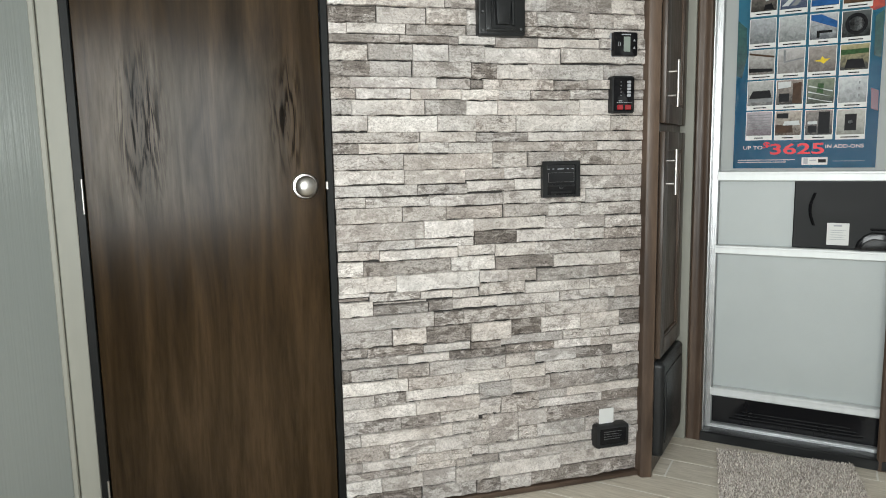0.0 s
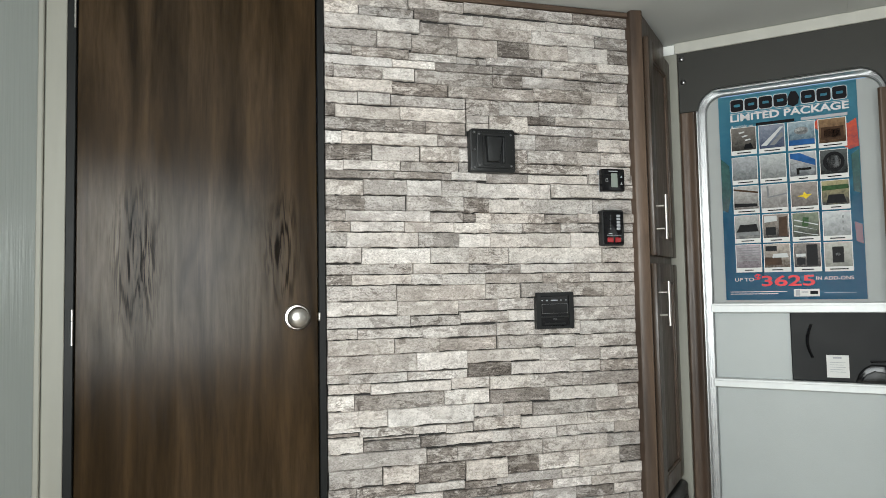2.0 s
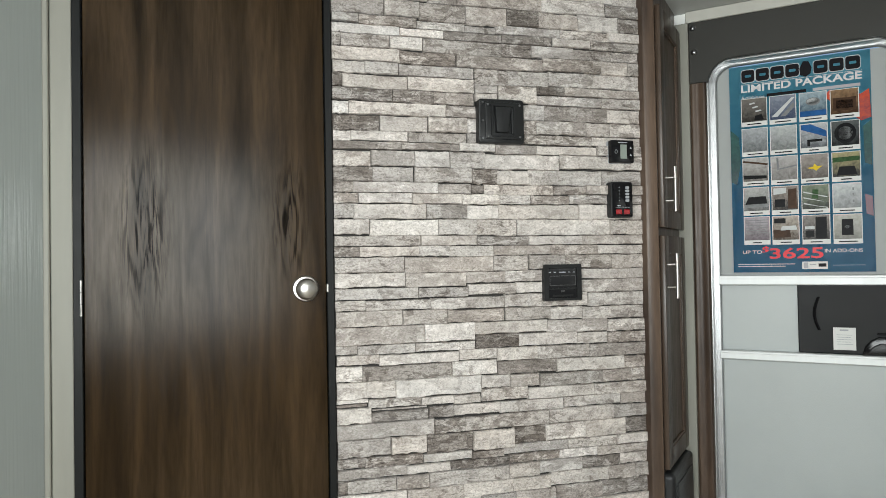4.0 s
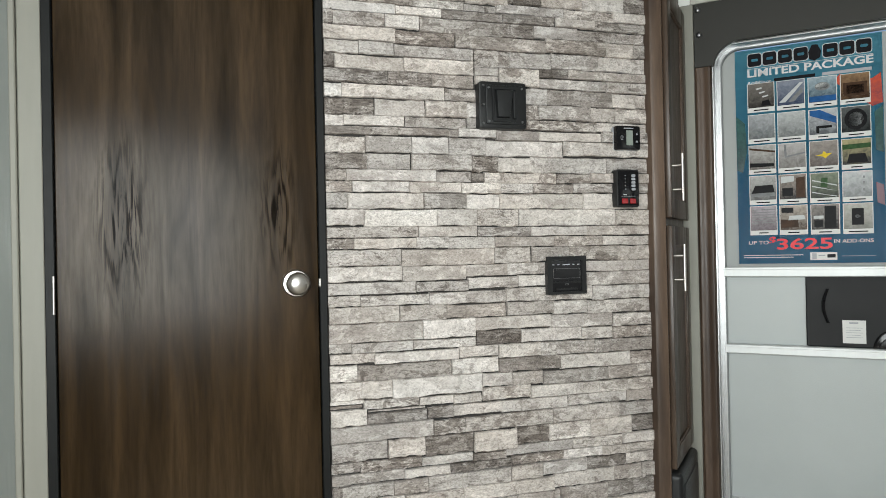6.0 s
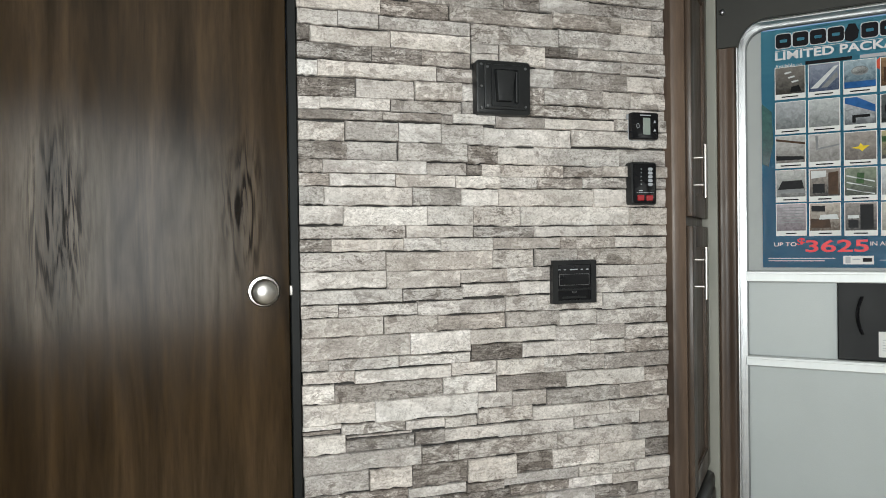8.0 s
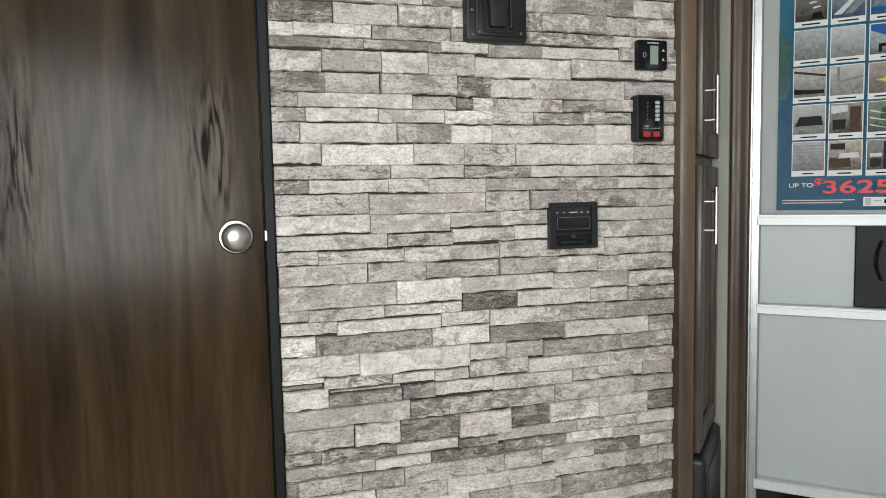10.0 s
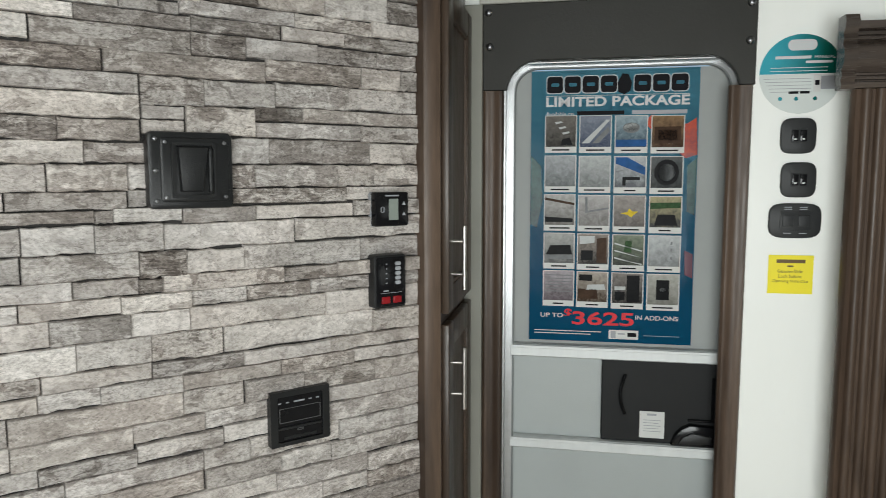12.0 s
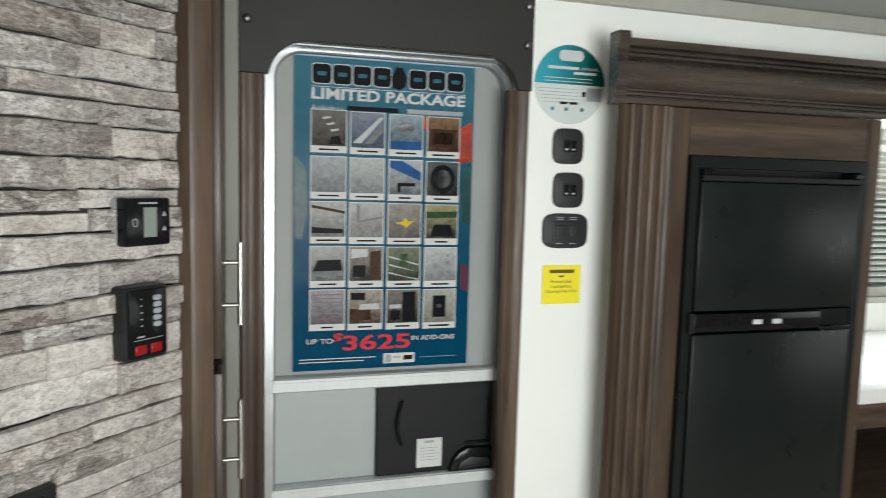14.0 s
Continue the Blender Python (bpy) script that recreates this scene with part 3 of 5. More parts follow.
# ---- bathroom door ----
def bathroom_door():
    d = thing("door_1", pose(0, 0, 0), "dark walnut bathroom door with satin nickel knob, closed", "door", kind="structure")
    part("leaf", boxes((DOOR_L + 0.002, DOOR_R - 0.002, -0.004, 0.030, 0.012, 1.905), bevel=0.002), M_DOOR, d)
    part("left_jamb", boxes((JAMB_L + 0.001, DOOR_L, -0.010, 0.05, 0, 1.93), bevel=0.002), M_JAMB, d, "black door jamb")
    part("right_jamb", boxes((DOOR_R, STONE_L - 0.002, -0.010, 0.05, 0, 1.93), bevel=0.002), M_JAMB, d, "black door jamb")
    part("head_jamb", boxes((DOOR_L, DOOR_R, -0.010, 0.05, 1.908, 1.93), bevel=0.002), M_JAMB, d, "black door jamb")
    knob = turned([(0.002, -0.062), (0.014, -0.061), (0.024, -0.056), (0.029, -0.047), (0.028, -0.038), (0.020, -0.031), (0.013, -0.027), (0.012, -0.016), (0.033, -0.013), (0.036, -0.008), (0.036, -0.004)])
    bmesh.ops.translate(knob, verts=knob.verts, vec=(-0.509, 0, 1.002))
    part("knob", knob, M_NICKEL, d, "round satin nickel knob")
    part("latch_plate", boxes((DOOR_R - 0.003, DOOR_R + 0.005, -0.013, -0.004, 0.990, 1.014), bevel=0.002), M_NICKEL, d, "small nickel latch plate")
    for z in (0.18, 0.9925, 1.81):
        h = bmesh.new()
        rod(h, (DOOR_L - 0.003, -0.012, z - 0.045), (DOOR_L - 0.003, -0.012, z - 0.016), 0.0032)
        rod(h, (DOOR_L - 0.003, -0.012, z - 0.015), (DOOR_L - 0.003, -0.012, z + 0.015), 0.0032)
        rod(h, (DOOR_L - 0.003, -0.012, z + 0.016), (DOOR_L - 0.003, -0.012, z + 0.045), 0.0032)
        part("hinge", h, M_NICKEL, d, "nickel hinge knuckle")


bathroom_door()


# ---- things on the stone ----
def vent_latch():
    d = thing("wall_latch_plate", pose(0.068, -0.004, 1.482), "square black plastic latch plate on the stone wall", "wall latch")
    part("plate", slab(rounded(-0.0715, 0.0715, -0.066, 0.066, 0.010), -0.024, 0.006, 0.004), M_BLACK, d)
    part("raised_field", slab(rounded(-0.052, 0.064, -0.054, 0.056, 0.006), -0.0275, -0.022, 0.003), M_BLACK, d)
    part("recess_frame", ring(rounded(-0.035, 0.040, -0.047, 0.048, 0.006), rounded(-0.030, 0.035, -0.042, 0.043, 0.005), -0.0325, -0.027), M_BLACK, d)
    part("handle", slab([(-0.022, -0.036), (0.014, -0.036), (0.026, 0.040), (-0.026, 0.040)], -0.043, -0.027, 0.005), M_BLACK, d, "tapered pull handle")
    part("side_bar", slab(rounded(0.026, 0.033, -0.038, 0.038, 0.003), -0.038, -0.027, 0.002), M_BLACK, d)
    for x, z in ((-0.044, -0.046), (-0.044, 0.048), (0.056, -0.046), (0.056, 0.048), (-0.060, -0.052), (-0.060, 0.0), (-0.060, 0.053)):
        s = turned([(0.001, -0.030), (0.0032, -0.0295), (0.004, -0.0238)], 10)
        bmesh.ops.translate(s, verts=s.verts, vec=(x, 0, z))
        part("screw", s, M_STEEL, d)


def thermostat():
    d = thing("thermostat", pose(0.469, -0.004, 1.403), "black square thermostat with a small pale display", "thermostat")
    part("back_plate", slab(rounded(-0.041, 0.040, -0.036, 0.036, 0.006), -0.005, 0.006, 0.002), M_INKGREY, d, "pale grey back plate")
    part("body", slab(rounded(-0.040, 0.040, -0.035, 0.036, 0.005), -0.022, -0.004, 0.003), M_GLOSS, d)
    part("display", boxes((-0.008, 0.014, -0.023, -0.0215, -0.022, 0.022)), M_LCD, d, "grey liquid crystal display")
    for z in (-0.010, 0.012):
        part("arrow_key", slab([(0.024, z - 0.003), (0.032, z - 0.003), (0.028, z + 0.004)], -0.0228, -0.0215), M_INKGREY, d)
    part("lamp_key", ring(rounded(-0.027, -0.019, -0.006, 0.006, 0.003), rounded(-0.026, -0.020, -0.005, 0.005, 0.002), -0.0228, -0.0215), M_INKGREY, d)
    part("name_print", boxes((-0.016, 0.016, -0.0225, -0.0218, 0.027, 0.030)), M_INKGREY, d)


def monitor_panel():
    d = thing("monitor_panel", pose(0.463, -0.004, 1.253), "black tank monitor panel with two red rocker switches", "control panel")
    part("body", slab(rounded(-0.038, 0.038, -0.056, 0.056, 0.007), -0.022, 0.006, 0.003), M_BLACK, d)
    part("face", slab(rounded(-0.033, 0.034, -0.051, 0.051, 0.005), -0.0245, -0.021, 0.001), M_GLOSS, d)
    for k in range(5):
        z = 0.037 - 0.0100 * k
        part("button", slab(rounded(0.010, 0.023, z - 0.0042, z + 0.0042, 0.0038, 4), -0.0275, -0.0235, 0.001), M_INKGREY, d, "pale grey rocker button")
        part("indicator", boxes((-0.012, -0.009, -0.0252, -0.0242, z - 0.001, z + 0.001)), M_INKGREY, d)
    part("print_line", boxes((-0.024, 0.026, -0.0251, -0.0242, -0.0245, -0.0235)), M_INKGREY, d)
    part("print_word", boxes((-0.018, -0.006, -0.0251, -0.0242, -0.0205, -0.0180)), M_INKGREY, d)
    for x in (-0.013, 0.014):
        part("red_switch", boxes((x - 0.010, x + 0.010, -0.028, -0.0235, -0.046, -0.031), bevel=0.0015), M_REDSW, d, "red rocker switch")


def radio():
    d = thing("wall_radio", pose(0.262, -0.004, 1.000), "small black stereo set into the stone wall", "stereo")
    part("bezel", ring(rounded(-0.062, 0.062, -0.055, 0.055, 0.002), rounded(-0.047, 0.047, -0.047, 0.044, 0.002), -0.012, 0.006), M_BLACK, d)
    part("face", boxes((-0.047, 0.047, -0.008, 0.005, -0.047, 0.044), bevel=0.001), M_GLOSS, d, "gloss black fascia")
    part("display", boxes((-0.042, 0.042, -0.0092, -0.0075, -0.006, 0.018)), M_GLOSS, d)
    part("knob", boxes((-0.046, 0.046, -0.0125, -0.0075, -0.022, -0.017), bevel=0.001), M_BLACK, d)
    part("name_print", boxes((-0.012, 0.010, -0.0088, -0.0078, 0.0295, 0.0325)), M_INKGREY, d)
    for x, z in ((-0.042, 0.031), (-0.026, 0.031), (0.022, 0.031), (0.038, 0.031), (-0.020, -0.040), (0.028, -0.040)):
        part("key_print", boxes((x - 0.003, x + 0.003, -0.0088, -0.0078, z - 0.0012, z + 0.0012)), M_INKGREY, d)
    part("screen_edge", ring(rounded(-0.043, 0.043, -0.009, 0.020, 0.002, 2), rounded(-0.042, 0.042, -0.008, 0.019, 0.002, 2), -0.0095, -0.0085), M_INKDIM, d)
    part("dial_mark", ring(rounded(-0.006, 0.006, -0.029, -0.024, 0.002, 3), rounded(-0.005, 0.005, -0.028, -0.025, 0.001, 3), -0.0092, -0.0078), M_INKDIM, d)
    part("slot", boxes((-0.034, 0.034, -0.0096, -0.0075, -0.043, -0.037), bevel=0.0008), M_BLACK, d)


def gas_detector():
    d = thing("gas_detector", pose(0.4375, -0.004, 0.164), "black gas detector low on the stone wall", "gas detector")
    part("body", slab(rounded(-0.059, 0.059, -0.040, 0.036, 0.008), -0.034, 0.006, 0.006), M_BLACK, d)
    part("face", slab(rounded(-0.046, 0.046, -0.026, 0.026, 0.004), -0.036, -0.033, 0.001), M_GLOSS, d)
    for k in range(4):
        part("print_line", boxes((-0.034, 0.030 - 0.008 * (k % 2), -0.0368, -0.0358, 0.016 - 0.008 * k, 0.0172 - 0.008 * k)), M_INKDIM, d)
    part("grille", boxes((-0.052, 0.052, -0.037, -0.033, -0.036, -0.030), bevel=0.001), M_BLACK, d)
    part("paper_tag", boxes((-0.038, 0.014, -0.010, -0.009, 0.036, 0.086)), M_PAPER, d, "white paper tag")


vent_latch()
thermostat()
monitor_panel()
radio()
gas_detector()


# ---- corner cabinet, between the post and the side wall; its front looks along the side wall ----
def cabinet():
    face = CURB @ pose(0.433, 0, 0, 0, 0, 90)   # x runs along the front, -y out of it
    d = thing("corner_cabinet", face, "tall narrow corner cabinet with two stained doors", "cabinet")
    part("body", boxes((0.395, 0.756, 0.0, 0.32, 0, CEIL - 0.002), bevel=0.002), M_CAB, d)
    for z0, z1, hz0, hz1 in ((1.166, 1.880, 1.217, 1.361), (0.400, 1.141, 0.940, 1.083)):
        x0, x1 = 0.412, 0.748
        door = part("door", boxes((x0, x0 + 0.06, -0.019, -0.001, z0, z1), (x1 - 0.06, x1, -0.019, -0.001, z0, z1), (x0 + 0.06, x1 - 0.06, -0.019, -0.001, z0, z0 + 0.06),
                                  (x0 + 0.06, x1 - 0.06, -0.019, -0.001, z1 - 0.06, z1), bevel=0.003, seg=2), M_CAB, d, "framed stained wood door")
        part("panel", boxes((x0 + 0.055, x1 - 0.055, -0.010, -0.002, z0 + 0.055, z1 - 0.055)), M_CAB, door)
        part("bead", ring(rounded(x0 + 0.060, x1 - 0.060, z0 + 0.060, z1 - 0.060, 0.002, 1), rounded(x0 + 0.068, x1 - 0.068, z0 + 0.068, z1 - 0.068, 0.002, 1), -0.016, -0.009), M_TRIM, door)
        h = bmesh.new()
        rod(h, (0.446, -0.048, hz0), (0.446, -0.048, hz1), 0.0055, 14)
        bar = part("handle", h, M_NICKEL, door, "brushed steel bar handle")
        for z in (hz0 + 0.035, hz1 - 0.035):
            part("standoff", rod(bmesh.new(), (0.446, -0.018, z), (0.446, -0.047, z), 0.004), M_NICKEL, bar)
    g = part("access_cover", slab(rounded(0.408, 0.738, 0.060, 0.388, 0.018), -0.034, -0.001, 0.016, 4), M_BLACK, d, "bulging black plastic access cover")
    part("raised_field", slab(rounded(0.438, 0.708, 0.100, 0.348, 0.012), -0.038, -0.033, 0.003), M_BLACK, g)
    part("emblem", boxes((0.716, 0.723, -0.036, -0.032, 0.25, 0.30)), M_INKGREY, g)


cabinet()
solid("trim_filler", boxes((0.420, 0.479, 0.758, W_SIDE - 0.001, 0, CEIL - 0.043), bevel=0.002), M_STRIP_DIM, CURB, "white filler strip beside the cabinet", "trim")


# ---- entry door ----
def entry_door():
    d = thing("door_2", CURB @ pose(0, W_SIDE - 0.885, 0), "entry door with aluminium screen frame and dark header", "door", kind="structure")
    H0, H1, HB, HT = 0.480, 1.153, 1.695, 1.914
    # header with the arch cut into its lower edge
    arch = []
    a0, a1, at, r = 0.541, 1.118, 1.770, 0.085
    for k in range(9):
        a = radians(180 - 90 * k / 8)
        arch.append((a0 + r + r * math.cos(a), at - r + r * math.sin(a)))
    for k in range(9):
        a = radians(90 - 90 * k / 8)
        arch.append((a1 - r + r * math.cos(a), at - r + r * math.sin(a)))
    hd = part("header", slab([(H0, HB), (H0, HT), (H1, HT), (H1, HB)] + list(reversed([(max(a0, x), max(HB, z)) for x, z in arch])), 0.866, 0.884, 0.0015, 1), M_CHAR, d, "charcoal vinyl header panel")
    for x, z in ((0.494, 1.893), (0.497, 1.806), (1.137, 1.890), (1.137, 1.800)):
        s = turned([(0.001, 0.858), (0.006, 0.859), (0.0095, 0.8625), (0.010, 0.8655)], 16)
        bmesh.ops.translate(s, verts=s.verts, vec=(x, 0, z))
        part("screw", s, M_STEEL, hd, "domed black screw")
    for x0, x1 in ((0.480, 0.534), (1.094, 1.150)):
        prof = [(x0, 0.8845), (x0, 0.874), (x0 + 0.006, 0.868), (x0 + 0.014, 0.8675), (x0 + 0.018, 0.870), (x1 - 0.020, 0.870), (x1 - 0.016, 0.8675), (x1 - 0.005, 0.868), (x1, 0.874), (x1, 0.8845)]
        part("casing", upright(prof, 0.0, HB - 0.001), M_TRIM, d, "moulded dark wood casing")
    part("jamb", ring(arched(0.5345, 1.1473, 0.0000, 1.7665, 0.0675), arched(0.5374, 1.1444, 0.0020, 1.7636, 0.0656), 0.886, 0.975), M_ALU, d, "aluminium reveal")
    fr = part("screen_frame", ring(arched(0.5253, 1.1526, 0.0259, 1.7896, 0.0917), arched(0.5582, 1.1119, 0.0509, 1.7578, 0.0618), 0.938, 0.962), M_ALU, d, "bright aluminium frame")
    bead = ring(arched(0.5350, 1.1429, 0.0316, 1.7800, 0.0840), arched(0.5418, 1.1352, 0.0374, 1.7732, 0.0772), 0.932, 0.9385)
    part("bead", bead, M_ALU, fr)
    part("bead", ring(arched(0.5461, 1.1298, 0.0403, 1.7698, 0.0733), arched(0.5490, 1.1250, 0.0432, 1.7670, 0.0704), 0.934, 0.9385), M_ALU, fr)
    part("gasket", ring(arched(0.5558, 1.1144, 0.0485, 1.7602, 0.0637), arched(0.5602, 1.1100, 0.0528, 1.7559, 0.0598), 0.9365, 0.945), M_STRIPGREY, fr, "grey rubber gasket")
    for z0, z1 in ((0.967, 1.002), (0.701, 0.734), (0.159, 0.193)):
        b = part("cross_bar", boxes((0.5505, 1.1177, 0.936, 0.964, z0, z1), bevel=0.003), M_ALU_BRIGHT, d, "aluminium cross bar")
        part("lip", boxes((0.5563, 1.1119, 0.932, 0.936, z1 - 0.010, z1 - 0.002), bevel=0.001), M_ALU_BRIGHT, b)
    part("upper_panel", boxes((0.5505, 1.1216, 0.966, 0.972, 0.9850, 1.7554)), M_SCREEN, d, "pale grey screen")
    part("middle_panel", boxes((0.5505, 1.1216, 0.966, 0.972, 0.7154, 0.9850)), M_GREY, d, "pale grey panel")
    part("lower_panel", boxes((0.5505, 1.1216, 0.966, 0.972, 0.1761, 0.7154)), M_GREY, d, "pale grey panel")
    kick = part("kick_panel", boxes((0.5553, 1.1168, 0.956, 0.972, 0.0509, 0.1664)), M_GLOSS, d, "glossy black kick panel")
    for k in range(3):
        part("rib", boxes((0.62 + 0.02 * k, 1.055 - 0.02 * k, 0.952, 0.957, 0.075 + 0.012 * k, 0.079 + 0.012 * k), bevel=0.0015), M_GLOSS, kick)
    part("sill", boxes((0.528, 1.135, 0.868, 0.934, 0.001, 0.038), bevel=0.004), M_BLACK, d, "black rubber threshold")
    part("outer_leaf", boxes((0.5379, 1.1439, 0.978, 1.01, 0.0259, 1.7506)), M_GREY, d)
    return d


entry_door()


def latch_box():
    d = thing("screen_door_slider", CURB @ pose(0.9585, 0.850, 0.8535) @ Matrix.Diagonal((0.972, 1, 0.98, 1)), "black plastic slider box with pull on the screen door", "slider panel")
    part("body", boxes((-0.158, 0.158, 0.0, 0.014, -0.121, 0.121), bevel=0.003), M_BOX, d)
    pts = [Vector((-0.092 - 0.014 * math.sin(math.pi * k / 12), -0.006 - 0.008 * math.sin(math.pi * k / 12), -0.040 + 0.115 * k / 12)) for k in range(13)]
    pull = bmesh.new()      # one bent bar
    hoops = [[pull.verts.new(p + 0.005 * Vector((math.cos(math.pi * a / 4), math.sin(math.pi * a / 4), 0))) for a in range(8)] for p in pts]
    for low, high in zip(hoops, hoops[1:]):
        for a in range(8):
            pull.faces.new((low[a], low[(a + 1) % 8], high[(a + 1) % 8], high[a]))
    pull.faces.new(hoops[-1])
    pull.faces.new(list(reversed(hoops[0])))
    bmesh.ops.recalc_face_normals(pull, faces=pull.faces)
    part("pull", pull, M_GLOSS, d, "curved black pull")
    part("housing", slab([(0.035, -0.119), (0.155, -0.119), (0.155, -0.062), (0.085, -0.058), (0.062, -0.070), (0.045, -0.090)], -0.020, 0.001, 0.005), M_GLOSS, d, "moulded latch housing")
    part("lever", slab([(0.052, -0.112), (0.145, -0.108), (0.140, -0.085), (0.090, -0.078), (0.066, -0.090)], -0.027, -0.019, 0.004), M_BLACK, d)
    part("slide_rail", boxes((0.142, 0.149, -0.006, 0.001, -0.05, 0.075), bevel=0.002), M_GLOSS, d)
    part("ledge", boxes((0.080, 0.150, -0.008, 0.001, -0.052, -0.045), bevel=0.002), M_GLOSS, d)
    lb = part("paper_label", boxes((-0.050, 0.018, -0.0015, -0.0005, -0.107, -0.030)), M_PAPER, d, "white paper label")
    part("print_mark", boxes((-0.030, -0.004, -0.0022, -0.0014, -0.042, -0.036)), M_INKGREY, lb)
    for k in range(5):
        part("print_line", boxes((-0.040, 0.008 - 0.006 * (k % 2), -0.0022, -0.0014, -0.056 - 0.008 * k, -0.0545 - 0.008 * k)), M_INKGREY, lb)


latch_box()


# ---- poster on the screen ----
def poster():
    d = thing("poster", CURB @ pose(0.8195, 0.8595, 1.385) @ Matrix.Diagonal((0.948, 1, 0.945, 1)), "blue glossy poster with a grid of small photos", "poster")
    x0, x1, z0, z1 = -0.230, 0.232, -0.395, 0.390
    bm = bmesh.new()
    nx, nz = 12, 18
    grid = [[bm.verts.new((x0 + (x1 - x0) * i / nx, 0.0015 * math.sin(3.1 * i) * math.sin(1.7 * j + i * 0.4), z0 + (z1 - z0) * j / nz)) for i in range(nx + 1)] for j in range(nz + 1)]
    for j in range(nz):
        for i in range(nx):
            bm.faces.new((grid[j][i], grid[j][i + 1], grid[j + 1][i + 1], grid[j + 1][i]))
    bmesh.ops.solidify(bm, geom=list(bm.faces), thickness=0.0008)
    bmesh.ops.recalc_face_normals(bm, faces=bm.faces)
    part("sheet", bm, M_POSTER, d)
    Y = -0.0035
    # emblem word drawn as plain outlined shapes
    xs = [-0.186, -0.136, -0.086, -0.036, 0.056, 0.106, 0.156]
    for x in xs:
        part("title_outline", ring(rounded(x - 0.002, x + 0.047, 0.3245, 0.3755, 0.009, 2), rounded(x + 0.0005, x + 0.0445, 0.3275, 0.3725, 0.008, 2), Y + 0.0002, Y + 0.0008), M_INKPALE, d)
        part("title_mark", ring(rounded(x, x + 0.045, 0.327, 0.373, 0.008, 2), rounded(x + 0.012, x + 0.034, 0.345, 0.355, 0.003, 2), Y, Y + 0.0006), M_INK, d)
    part("emblem", slab([(0.012, 0.328), (0.030, 0.320), (0.046, 0.330), (0.050, 0.352), (0.040, 0.376), (0.022, 0.378), (0.010, 0.352)], Y, Y + 0.0006), M_INK, d)
    lettering("LIMITED PACKAGE", -0.188, 0.288, 0.394, 0.028, M_WHITEINK, d, Y, 0.028)
    part("rule", boxes((-0.188, 0.206, Y, Y + 0.0005, 0.318, 0.3195)), M_WHITEINK, d)
    lettering("Available on", -0.188, 0.262, 0.078, 0.012, M_WHITEINK, d, Y)
    part("name_bar", boxes((-0.100, 0.030, Y, Y + 0.0005, 0.264, 0.275)), M_INK, d)
    part("name_bar", boxes((0.052, 0.200, Y, Y + 0.0005, 0.264, 0.275)), M_INKGREY, d)
    part("red_foliage", slab([(0.085, 0.24), (0.105, 0.262), (0.135, 0.258), (0.165, 0.248), (0.20, 0.235), (0.226, 0.252), (0.231, 0.15), (0.20, 0.14), (0.14, 0.19)], -0.0028, -0.0018), M_REDLEAF, d)
    part("red_foliage", slab([(0.205, -0.12), (0.228, -0.13), (0.229, -0.20), (0.208, -0.19)], -0.0028, -0.0018), M_REDLEAF, d)
    part("dark_shore", slab([(-0.229, 0.15), (-0.20, 0.12), (-0.195, 0.02), (-0.21, -0.06), (-0.229, -0.05)], -0.0028, -0.0018), M_SHORE, d)
    part("dark_shore", slab([(0.205, 0.12), (0.230, 0.14), (0.229, -0.02), (0.207, -0.01)], -0.0028, -0.0018), M_SHORE, d)
    cols, rows = (-0.190, -0.093, 0.006, 0.105), PHOTO_TOPS
    rnd = random.Random(5)
    for j, zt in enumerate(rows):
        for i, x in enumerate(cols):
            zt2 = zt - 0.004 * i / 3
            ph = part("photo", boxes((x, x + 0.090, Y, Y + 0.001, zt2 - 0.106, zt2)), M_PAPER, d, "small photo with a white border")
            part("picture", boxes((x + 0.0025, x + 0.0875, Y - 0.0005, Y + 0.0004, zt2 - 0.089, zt2 - 0.002)), M_PHOTOS[(i, j)], ph)
            marks(i, j, x + 0.0025, zt2 - 0.089, Y - 0.001, ph)
            w = rnd.uniform(0.03, 0.06)
            part("caption", boxes((x + 0.045 - w / 2, x + 0.045 + w / 2, Y - 0.0005, Y + 0.0004, zt2 - 0.100, zt2 - 0.096)), M_INK, ph)
    lettering("UP TO", -0.196, -0.325, 0.066, 0.013, M_WHITEINK, d, Y, 0.01)
    lettering("$", -0.128, -0.328, 0.024, 0.030, M_REDINK, d, Y, 0.02)
    lettering("3625", -0.104, -0.345, 0.176, 0.040, M_REDINK, d, Y, 0.02)
    lettering("IN ADD-ONS", 0.076, -0.325, 0.118, 0.013, M_WHITEINK, d, Y, 0.01)
    for k in range(2):
        part("small_print", boxes((-0.214, -0.02 - 0.03 * k, Y, Y + 0.0005, -0.366 - 0.008 * k, -0.3635 - 0.008 * k)), M_WHITEINK, d)
    part("small_print", boxes((0.10, 0.20, Y, Y + 0.0005, -0.372, -0.370)), M_POSTINK, d)
    part("badge", boxes((0.002, 0.085, Y, Y + 0.0006, -0.384, -0.357)), M_PAPER, d)
    part("badge_mark", boxes((0.008, 0.022, Y - 0.0006, Y + 0.0002, -0.381, -0.360)), M_INKGREY, d)
    part("badge_mark", boxes((0.055, 0.080, Y - 0.0006, Y + 0.0002, -0.376, -0.364)), M_INK, d)
    part("badge_mark", boxes((0.027, 0.048, Y - 0.0006, Y + 0.0002, -0.370, -0.366)), M_INKGREY, d)


def photo_print(a, c, top):
    return blend_material("photo_print", [v * 0.35 for v in a], [v * 0.72 for v in c], "Z", 0.3, top - 0.095, top + 0.005, 0.14, 70, spec=0.03, coat=0.05)


